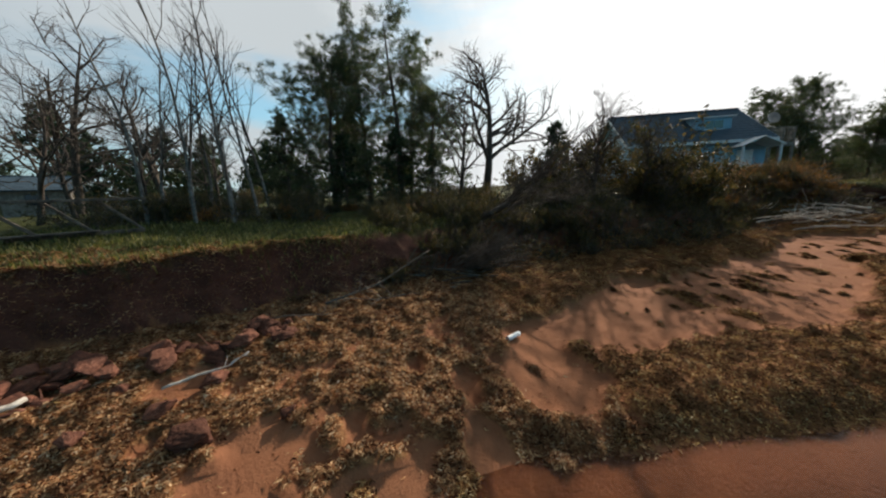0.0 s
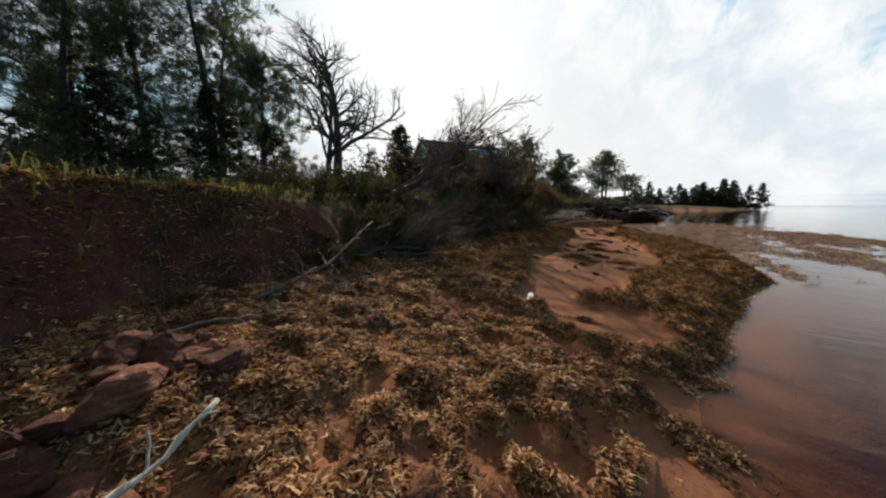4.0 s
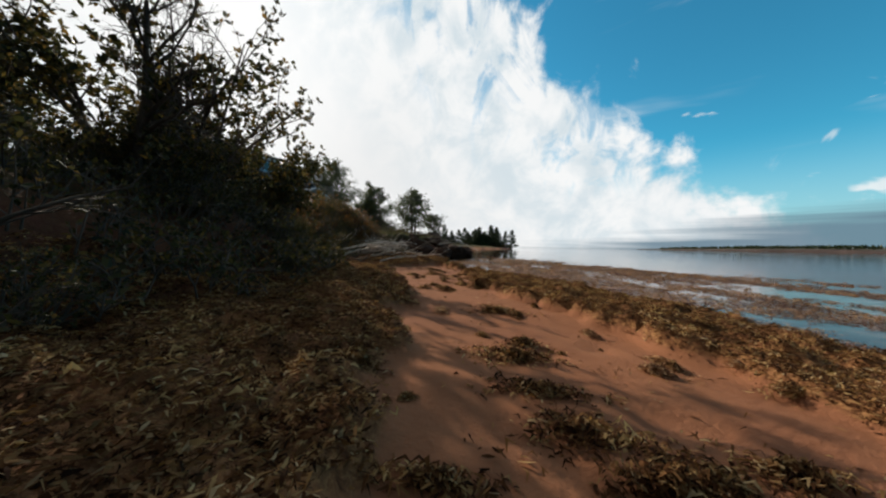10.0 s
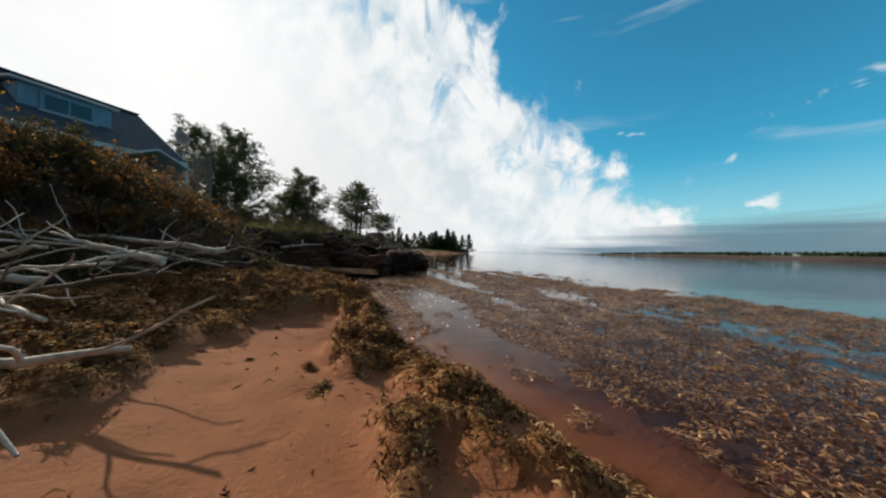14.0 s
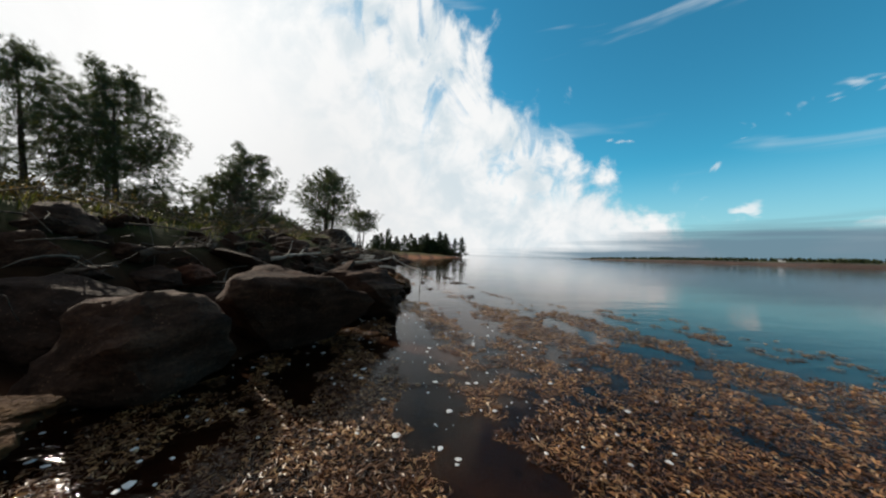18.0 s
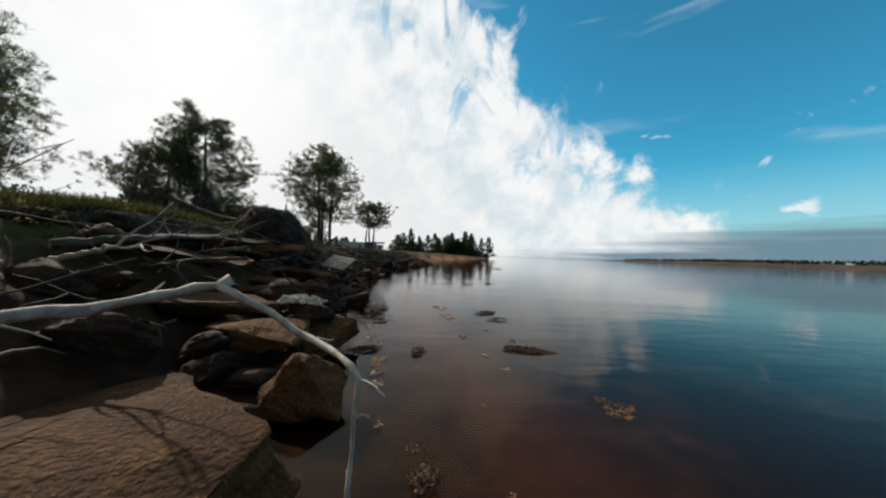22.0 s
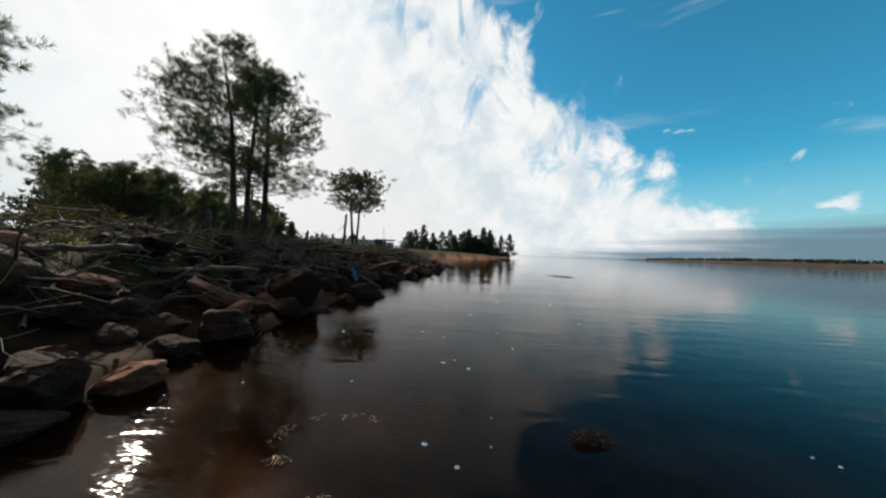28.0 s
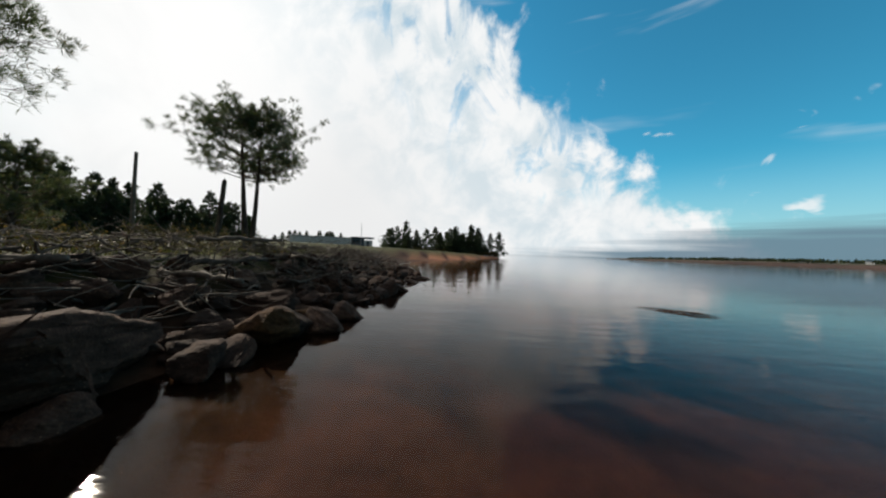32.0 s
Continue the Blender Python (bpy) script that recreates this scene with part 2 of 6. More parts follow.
def weed_at(x, y, heaps=True):
    """How thickly cast-up weed covers the beach, 0 to 1."""
    x, y = np.asarray(x, float), np.asarray(y, float)
    if np.all(y > -18.0):
        return np.zeros_like(x + y)
    d = inland(x, y)
    n = fnoise(x, y * 0.6, 1.5, 21)
    n2 = fnoise(x, y, 0.5, 22)
    n3 = fnoise(x, y, 0.2, 23)
    inner = np.interp(y, [-41, -39.5, -38, -35, -33.3, -32, -31, -30, -28, -26], [1.65, 1.5, 1.2, 1.65, 2.0, 2.5, 2.35, 2.0, 1.3, 0.7])
    edge_band = ramp01(d, inner + 0.25, inner - 0.35) * np.interp(y, [-38, -32, -30, -27], [0.72, 0.68, 0.66, 0.7])
    back_line = np.interp(y, [-41, -39.3, -38.6, -37, -36, -34, -32.3, -31, -29.3, -28, -26.5, -25, -24], [1.5, 1.75, 2.2, 3.1, 3.3, 3.65, 3.6, 4.0, 3.4, 2.4, 1.7, 0.8, 0.2])
    back_band = ramp01(d, back_line - 0.3, back_line + 0.25) * 0.84
    first = ramp01(y, -39.2, -40.2) * ramp01(d, 0.0, 0.3) * 0.95
    w = np.maximum(np.maximum(edge_band, back_band), first * 0.8) + (n - 0.5) * 0.8 + (n2 - 0.5) * 0.85 + (n3 - 0.5) * 0.65
    for bx, by, rx, ry in BARE:
        w = w - 1.3 * np.exp(-(((x - bx) / rx) ** 2 + ((y - by) / ry) ** 2) ** 2)
    for bx, by, rx, ry in HEAPS if heaps else ():
        w = w + 0.34 * np.exp(-(((x - bx) / rx) ** 2 + ((y - by) / ry) ** 2)) * (0.5 + n3)
    return np.clip(ramp01(w, 0.36, 0.6), 0, 1) * ramp01(y, -18.0, -21.5) * ramp01(d, -0.1, 0.1)


def height(x, y, fine=True):
    """The ground's height."""
    x, y = np.asarray(x, float), np.asarray(y, float)
    d = inland(x, y)
    ys = col_of(BANK, 0)
    bw, zb, wk, zt = (np.interp(y, ys, col_of(BANK, k)) for k in (1, 2, 3, 4))
    bw = bw + (vnoise(x * 0, y, 0.9, 5) - 0.5) * 0.35 + (vnoise(x * 0, y, 0.31, 6) - 0.5) * 0.12
    beach = zb * np.clip(d / bw, 0, 1) ** 0.8
    up = ramp01(d, bw, bw + wk)
    land = beach + (zt - zb) * up + ramp01(d, bw + wk, bw + wk + 12) * np.interp(y, [-38, -30, -20, 5], [0.3, 0.45, 0.45, 0.5])
    sea = np.interp(-d, [0, 0.5, 3, 10, 40, 200], [0, -0.05, -0.22, -0.7, -1.8, -3])
    z = np.where(d > 0, land, sea)
    if fine:
        z = z + (fnoise(x, y, 1.3, 31) - 0.5) * np.where(d > 0, 0.07 + 0.1 * up, 0.05) * ramp01(np.abs(d), 0, 0.5)
        near = ramp01(y, 30, 20) * ramp01(y, -60, -50)
        z = z + weed_at(x, y, False) * (0.012 + 0.08 * fnoise(x, y, 0.4, 33) + 0.07 * vnoise(x, y, 0.15, 34) + 0.05 * ramp01(fnoise(x, y, 0.26, 38), 0.42, 0.62)) * np.interp(y, [-40, -38], [0.62, 1.0]) * ramp01(d, 0, 0.3) * near * np.interp(y, [-27, -25, -21], [1.0, 1.9, 1.9])
        z = z + (vnoise(x, y, 0.16, 35) - 0.5) * 0.012 * near * ramp01(d, -0.4, 0.1) - 0.03 * ramp01(vnoise(x, y, 0.21, 37), 0.8, 0.95) * near * ramp01(d, 0.4, 0.8)
        z = z + weed_at(x, y, False) * 0.045 * vnoise(x, y, 0.08, 39) * ramp01(y, -38, -40) * near * ramp01(d, 0, 0.3)
        z = z + (fnoise(x, y, 0.45, 36) - 0.5) * 0.25 * up * (1 - up) * 4 * near * 0.6
    return z


def ground_z(x, y):
    return float(height(np.array([x]), np.array([y]))[0])


# ---- materials ----
def material(name):
    m = bpy.data.materials.new(name)
    m.use_nodes = True
    return m, Net(m.node_tree)


def surface(N, color, rough=0.8, bump=None, strength=0.3, dist=0.02, metal=0.0, spec=0.4, **more):
    ins = {"Base Color": color, "Roughness": rough, "Metallic": metal, "Specular IOR Level": spec}
    ins.update(more)
    if bump is not None:
        ins["Normal"] = N.n("ShaderNodeBump", {"Strength": strength, "Distance": dist, "Height": bump}).outputs[0]
    b = N.n("ShaderNodeBsdfPrincipled", ins)
    N.n("ShaderNodeOutputMaterial", {0: b.outputs[0]})


def place_coord(N):
    return N.n("ShaderNodeNewGeometry").outputs["Position"]


def object_coord(N):
    return N.n("ShaderNodeTexCoord").outputs["Object"]


def ground_material():
    m, N = material("beach_and_bank")
    p = place_coord(N)
    zone = N.n("ShaderNodeVertexColor", layer_name="zone").outputs[0]
    s = N.n("ShaderNodeSeparateColor", {0: zone})
    weed, grass, soil = s.outputs
    mud_shade = N.n("ShaderNodeVertexColor", layer_name="zone").outputs["Alpha"]
    fine = N.noise(p, 38, 5, 0.7).outputs[0]
    mid = N.noise(p, 5, 4, 0.6).outputs[0]
    wide = N.noise(p, 0.9, 4, 0.6).outputs[0]
    sand = N.mix(mid, (0.215, 0.086, 0.042, 1), (0.32, 0.14, 0.072, 1))
    sand = N.mix(N.m("MULTIPLY", N.step(fine, 0.55, 0.75), 0.35), sand, (0.17, 0.085, 0.05, 1))
    sand = N.mix(N.m("MULTIPLY", N.step(wide, 0.5, 0.7), 0.3), sand, (0.16, 0.06, 0.035, 1))
    litter = N.ramp(N.noise(p, 26, 5, 0.75, 0.6).outputs[0], [(0.3, (0.07, 0.03, 0.016)), (0.48, (0.2, 0.088, 0.038)), (0.62, (0.34, 0.175, 0.075)), (0.78, (0.46, 0.29, 0.14))])
    turf = N.ramp(N.noise(p, 7, 6, 0.75).outputs[0], [(0.3, (0.022, 0.024, 0.009)), (0.5, (0.055, 0.062, 0.02)), (0.7, (0.11, 0.1, 0.04))])
    clay = N.ramp(N.noise(N.n("ShaderNodeMapping", {"Vector": p, "Scale": (1, 1, 2.2)}).outputs[0], 2.6, 6, 0.7).outputs[0], [(0.3, (0.055, 0.022, 0.016)), (0.55, (0.115, 0.045, 0.03)), (0.75, (0.17, 0.07, 0.045))])
    c = N.mix(N.step(weed, 0.25, 0.6), sand, litter)
    c = N.mix(soil, c, clay)
    # dark bed colour that takes in the light lost in the water
    dim_silt = N.ramp(N.noise(p, 3.0, 6, 0.7).outputs[0], [(0.35, (0.018, 0.009, 0.005)), (0.6, (0.042, 0.022, 0.0115)), (0.75, (0.075, 0.04, 0.02))])
    beds = N.m("MULTIPLY", N.step(N.noise(p, 0.8, 5, 0.65, 0.5).outputs[0], 0.44, 0.58), 0.85)
    dim_silt = N.mix(beds, dim_silt, (0.012, 0.007, 0.0045, 1))
    c = N.mix(mud_shade, c, dim_silt)
    c = N.mix(grass, c, turf)
    rip = N.n("ShaderNodeTexWave", {"Vector": N.n("ShaderNodeMapping", {"Vector": p, "Rotation": (0, 0, radians(62))}).outputs[0], "Scale": 5.5, "Distortion": 5.0, "Detail": 2.0}).outputs["Fac"]
    b = N.m("ADD", N.m("MULTIPLY_ADD", fine, 0.5, N.m("MULTIPLY", mid, 0.6)), N.m("MULTIPLY", rip, N.m("MULTIPLY", N.step(wide, 0.5, 0.65), 0.07)))
    b = N.m("ADD", b, N.m("MULTIPLY", N.noise(p, 22, 4, 0.7).outputs[0], N.m("MULTIPLY_ADD", soil, 2.0, weed)))
    surface(N, c, 0.9, N.m("MULTIPLY", b, N.m("MULTIPLY_ADD", mud_shade, -0.85, 1.0)), 0.55, 0.03, spec=0.08)
    return m


def water_material():
    m, N = material("shallow_sea_water")
    p = place_coord(N)
    a = N.noise(N.n("ShaderNodeMapping", {"Vector": p, "Rotation": (0, 0, radians(20)), "Scale": (1.0, 2.6, 1)}).outputs[0], 1.6, 3, 0.5, 0.4).outputs[0]
    b = N.noise(N.n("ShaderNodeMapping", {"Vector": p, "Rotation": (0, 0, radians(-8)), "Scale": (0.12, 0.5, 1)}).outputs[0], 1.0, 3, 0.5).outputs[0]
    f = N.noise(p, 7.0, 2, 0.5, 0.3).outputs[0]
    sx = N.n("ShaderNodeSeparateXYZ", {0: p}).outputs[0]
    lap = N.noise(N.n("ShaderNodeMapping", {"Vector": p, "Rotation": (0, 0, radians(35)), "Scale": (1.0, 2.4, 1)}).outputs[0], 4.5, 3, 0.55, 0.6).outputs[0]
    h = N.m("ADD", N.m("MULTIPLY_ADD", a, 0.35, N.m("MULTIPLY", b, 1.2)), N.m("MULTIPLY", f, 0.02))
    h = N.m("ADD", h, N.m("MULTIPLY", lap, N.m("MULTIPLY", N.step(sx, -0.7, -1.9), 0.5)))
    surface(N, (0.25, 0.2, 0.15, 1), 0.03, h, 0.13, 0.12, spec=0.5, **{"Transmission Weight": 1.0, "IOR": 1.145})
    return m


def spread_material(name, stops, rough=0.75, scale=6.0, spec=0.3, patch=0.0, thru=0.0):
    """Many small pieces in one mesh: each piece takes its own tint."""
    m, N = material(name)
    r = N.n("ShaderNodeNewGeometry").outputs["Random Per Island"]
    c = N.ramp(r, stops)
    v = N.noise(place_coord(N), scale, 3, 0.6).outputs[0]
    c = N.mix(N.m("MULTIPLY", v, 0.5), c, N.mix(1.0, c, (0.45, 0.42, 0.4, 1), "MULTIPLY"))
    if patch:
        w = N.noise(place_coord(N), patch, 4, 0.6, 0.5).outputs[0]
        c = N.mix(N.step(w, 0.38, 0.62), N.mix(1.0, c, (0.5, 0.42, 0.38, 1), "MULTIPLY"), N.mix(1.0, c, (1.3, 1.25, 1.15, 1), "MULTIPLY"))
    if not thru:
        surface(N, c, rough, spec=spec)
        return m
    # thin blades let part of the light through
    b = N.n("ShaderNodeBsdfPrincipled", {"Base Color": c, "Roughness": rough, "Specular IOR Level": spec})
    t = N.n("ShaderNodeBsdfTranslucent", {"Color": N.mix(1.0, c, (1.25, 1.2, 0.8, 1), "MULTIPLY")})
    N.n("ShaderNodeOutputMaterial", {0: N.n("ShaderNodeMixShader", {0: thru, 1: b.outputs[0], 2: t.outputs[0]}).outputs[0]})
    return m


def solid_material(name, lo, hi, scale=8.0, rough=0.8, stretch=(1, 1, 1), strength=0.4, dist=0.02, spec=0.3, metal=0.0, vary=0.0, coord=object_coord):
    m, N = material(name)
    p = N.n("ShaderNodeMapping", {"Vector": coord(N), "Scale": stretch}).outputs[0]
    n = N.noise(p, scale, 6, 0.68, 0.3).outputs[0]
    w = N.noise(p, scale * 0.22, 3, 0.5).outputs[0]
    c = N.mix(N.step(n, 0.32, 0.68), (*lo, 1), (*hi, 1))
    c = N.mix(N.m("MULTIPLY", N.step(w, 0.45, 0.7), 0.4), c, (*[k * 0.6 for k in lo], 1))
    if vary:
        r = N.n("ShaderNodeObjectInfo").outputs["Random"]
        k = N.m("MULTIPLY_ADD", r, vary, 1.0 - vary / 2)
        c = N.mix(1.0, c, N.n("ShaderNodeCombineColor", {0: k, 1: k, 2: k}).outputs[0], "MULTIPLY")
    surface(N, c, rough, n, strength, dist, metal, spec)
    return m


def rock_material(name, lo, mid, hi, relief=0.7, deep=0.025):
    """Layered, pitted sandstone with dark damp stains and pale grit."""
    m, N = material(name)
    p = place_coord(N)
    o = object_coord(N)
    r = N.n("ShaderNodeObjectInfo").outputs["Random"]
    beds = N.noise(N.n("ShaderNodeMapping", {"Vector": o, "Scale": (1.3, 1.3, 4.0)}).outputs[0], 2.2, 5, 0.7, 0.4).outputs[0]
    pits = N.noise(p, 26, 5, 0.75).outputs[0]
    blot = N.noise(p, 3.2, 4, 0.6).outputs[0]
    c = N.ramp(N.m("MULTIPLY_ADD", beds, 0.6, N.m("MULTIPLY", pits, 0.4)), [(0.34, lo), (0.52, mid), (0.68, hi)])
    c = N.mix(N.m("MULTIPLY", N.step(blot, 0.48, 0.66), 0.6), c, (*[k * 0.7 for k in lo], 1))
    grit = N.n("ShaderNodeTexVoronoi", {"Vector": p, "Scale": 34.0}).outputs[0]
    c = N.mix(N.m("MULTIPLY", N.step(grit, 0.24, 0.14), N.step(N.noise(p, 5, 3, 0.6).outputs[0], 0.5, 0.62)), c, (*[k * 1.25 for k in hi], 1))
    k = N.m("MULTIPLY_ADD", r, 0.75, 0.55)
    c = N.mix(1.0, c, N.n("ShaderNodeCombineColor", {0: k, 1: N.m("MULTIPLY", k, 0.99), 2: N.m("MULTIPLY", k, 0.97)}).outputs[0], "MULTIPLY")
    h = N.m("ADD", N.m("MULTIPLY_ADD", beds, 1.0, N.m("MULTIPLY", pits, 0.5)), N.m("MULTIPLY", grit, -0.3))
    surface(N, c, 0.88, h, relief, deep, spec=0.15)
    return m


MAT = {
    "ground": ground_material(),
    "water": water_material(),
    "weed": spread_material("cast_up_weed", [(0.0, (0.055, 0.024, 0.014)), (0.3, (0.24, 0.108, 0.054)), (0.55, (0.43, 0.235, 0.122)), (0.78, (0.58, 0.39, 0.22)), (0.93, (0.68, 0.51, 0.32)), (1.0, (0.7, 0.6, 0.45))], 0.8, 3.0, 0.1, 4.5, 0.35),
    "floating": spread_material("floating_weed", [(0.0, (0.06, 0.028, 0.017)), (0.35, (0.2, 0.092, 0.042)), (0.65, (0.38, 0.2, 0.092)), (0.92, (0.55, 0.35, 0.18)), (1.0, (0.62, 0.46, 0.28))], 0.38, 3.0, 0.4, 2.5, 0.3),
    "wrack": spread_material("old_olive_wrack", [(0.0, (0.03, 0.016, 0.01)), (0.3, (0.11, 0.052, 0.025)), (0.55, (0.24, 0.125, 0.055)), (0.78, (0.38, 0.235, 0.105)), (0.93, (0.52, 0.385, 0.19)), (1.0, (0.64, 0.53, 0.34))], 0.85, 3.0, 0.05, 4.0, 0.3),
    "bladder": spread_material("wet_bladderwrack", [(0.0, (0.012, 0.007, 0.006)), (0.4, (0.04, 0.021, 0.015)), (0.8, (0.11, 0.06, 0.036)), (1.0, (0.26, 0.17, 0.1))], 0.65, 3.0, 0.12),
    "needles": spread_material("pine_needles", [(0.0, (0.03, 0.05, 0.028)), (0.5, (0.068, 0.1, 0.048)), (0.85, (0.1, 0.13, 0.06)), (1.0, (0.16, 0.13, 0.06))], 0.5, 2.0, 0.4, 0.0, 0.4),
    "spruce": spread_material("spruce_needles", [(0.0, (0.018, 0.034, 0.019)), (0.6, (0.04, 0.066, 0.034)), (1.0, (0.07, 0.09, 0.042))], 0.6, 1.0, 0.3, 0.0, 0.35),
    "leaves": spread_material("shrub_leaves", [(0.0, (0.022, 0.024, 0.012)), (0.45, (0.05, 0.056, 0.022)), (0.8, (0.12, 0.10, 0.036)), (1.0, (0.24, 0.15, 0.05))], 0.55, 2.0, 0.3, 0.0, 0.4),
    "rust": spread_material("rust_leaves", [(0.0, (0.06, 0.03, 0.016)), (0.5, (0.22, 0.095, 0.03)), (1.0, (0.4, 0.22, 0.06))], 0.55, 2.0, 0.3, 0.0, 0.4),
    "grass": spread_material("grass_blades", [(0.0, (0.04, 0.05, 0.014)), (0.5, (0.10, 0.12, 0.03)), (0.85, (0.21, 0.2, 0.07)), (1.0, (0.34, 0.28, 0.13))], 0.55, 2.0, 0.3, 0.0, 0.4),
    # darker copy of the grass tints, shade on the turf bank put into the colour
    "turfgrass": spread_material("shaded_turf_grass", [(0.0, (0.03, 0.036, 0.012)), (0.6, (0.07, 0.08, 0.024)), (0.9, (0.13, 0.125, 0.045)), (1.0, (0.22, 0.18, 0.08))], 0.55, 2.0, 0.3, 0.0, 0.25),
    "bark": solid_material("grey_brown_bark", (0.035, 0.026, 0.02), (0.11, 0.082, 0.062), 9, 0.9, (1, 1, 0.25), 0.6, coord=place_coord),
    "twig": solid_material("dark_twigs", (0.05, 0.039, 0.031), (0.14, 0.11, 0.088), 5, 0.85, coord=place_coord),
    "birch": solid_material("pale_bark", (0.10, 0.085, 0.072), (0.25, 0.22, 0.19), 6, 0.8, (1, 1, 2), coord=place_coord),
    "drift": solid_material("bleached_driftwood", (0.32, 0.27, 0.225), (0.66, 0.6, 0.52), 14, 0.8, (1, 1, 1), 0.5, 0.01, coord=place_coord),
    "greydrift": solid_material("weathered_grey_wood", (0.065, 0.049, 0.038), (0.18, 0.14, 0.108), 10, 0.85, (1, 1, 1), 0.5, 0.01, coord=place_coord),
    # shore rock darkened throughout, the shade of its backlit faces put into the colour
    "rock": rock_material("shade_darkened_sandstone", (0.018, 0.01, 0.0075), (0.053, 0.029, 0.02), (0.12, 0.069, 0.044)),
    # paler tan copy for some slabs, sunlight on them put into the colour
    "sunlit_tanrock": rock_material("sunlit_tan_sandstone", (0.05, 0.021, 0.009), (0.145, 0.068, 0.027), (0.28, 0.15, 0.064), 1.0, 0.05),
    "redrock": rock_material("red_sandstone", (0.07, 0.028, 0.02), (0.19, 0.078, 0.05), (0.29, 0.14, 0.09)),
    "roof": solid_material("blue_grey_shingles", (0.035, 0.062, 0.085), (0.075, 0.115, 0.145), 12, 0.8, (1, 1, 1), 0.4, 0.02),
    "siding": solid_material("pale_blue_siding", (0.20, 0.36, 0.47), (0.26, 0.43, 0.54), 3, 0.6, (1, 1, 1), 0.1, 0.01),
    "white": solid_material("white_paint", (0.62, 0.64, 0.65), (0.78, 0.79, 0.79), 4, 0.5, (1, 1, 1), 0.05, 0.01),
    "timber": solid_material("weathered_deck_timber", (0.12, 0.10, 0.085), (0.27, 0.24, 0.2), 7, 0.8, (1, 1, 1), 0.3, 0.01),
    "dark": solid_material("dark_interior", (0.01, 0.011, 0.012), (0.02, 0.02, 0.022), 3, 0.7),
    "metal": solid_material("grey_sheet_metal", (0.36, 0.38, 0.4), (0.5, 0.52, 0.53), 3, 0.45, (1, 1, 1), 0.1, 0.01, metal=0.3),
    "far": solid_material("far_fields", (0.05, 0.046, 0.026), (0.09, 0.075, 0.045), 0.02, 0.9, (1, 1, 1), 0.0, coord=place_coord),
    "farcliff": solid_material("far_red_cliff", (0.036, 0.025, 0.024), (0.058, 0.039, 0.035), 0.03, 0.9, (1, 1, 1), 0.0, coord=place_coord),
}


def glass_pane():
    m, N = material("window_glass")
    surface(N, (0.02, 0.025, 0.03, 1), 0.04, spec=0.7)
    return m


MAT["glass"] = glass_pane()


# ---- mesh writers ----
def mesh_of(name, verts, faces, mat, smooth=True):
    """A mesh from arrays: verts n x 3; faces n x 3 or n x 4, or a list of such arrays."""
    me = bpy.data.meshes.new(name)
    verts = np.asarray(verts, np.float32)
    sets = [np.asarray(f, np.int32) for f in (faces if isinstance(faces, list) else [faces]) if len(f)]
    loops = np.concatenate([f.ravel() for f in sets])
    sizes = np.concatenate([np.full(len(f), f.shape[1], np.int32) for f in sets])
    starts = np.concatenate([[0], np.cumsum(sizes)[:-1]]).astype(np.int32)
    me.vertices.add(len(verts))
    me.vertices.foreach_set("co", verts.ravel())
    me.loops.add(len(loops))
    me.loops.foreach_set("vertex_index", loops)
    me.polygons.add(len(sizes))
    me.polygons.foreach_set("loop_start", starts)
    me.polygons.foreach_set("use_smooth", np.full(len(sizes), smooth, bool))
    me.update(calc_edges=True)
    me.validate()
    me.materials.append(mat)
    return me


def put(name, me, parent=None, m=None, label=""):
    ob = new(name, me)
    if parent is not None:
        ob.parent = parent
    if m is not None:
        ob.matrix_basis = m
    return tagged(ob, label)


def part(name, bm, mat, parent, label="", smooth=False):
    me = bpy.data.meshes.new(name)
    bm.to_mesh(me)
    bm.free()
    me.materials.append(mat)
    if smooth:
        me.polygons.foreach_set("use_smooth", np.full(len(me.polygons), True, bool))
    return put(name, me, parent, None, label)


def empty(name, m, label, category, group="", kind=""):
    ob = new(name)
    ob.empty_display_size = 0.2
    ob.matrix_basis = m
    return tagged(ob, label, category, group, kind)


def box_bm(size, at=(0, 0, 0), bevel=0.0, turn=None, bm=None):
    bm = bm or bmesh.new()
    r = bmesh.ops.create_cube(bm, size=1.0)
    vs = r["verts"]
    bmesh.ops.scale(bm, vec=size, verts=vs)
    if bevel:
        es = list({e for v in vs for e in v.link_edges})
        b = bmesh.ops.bevel(bm, geom=es, offset=bevel, segments=1, affect="EDGES")
        vs = list({v for f in b["faces"] for v in f.verts} | {v for v in vs if v.is_valid})
    if turn is not None:
        bmesh.ops.rotate(bm, verts=vs, matrix=turn.to_3x3(), cent=(0, 0, 0))
    bmesh.ops.translate(bm, vec=at, verts=vs)
    return bm


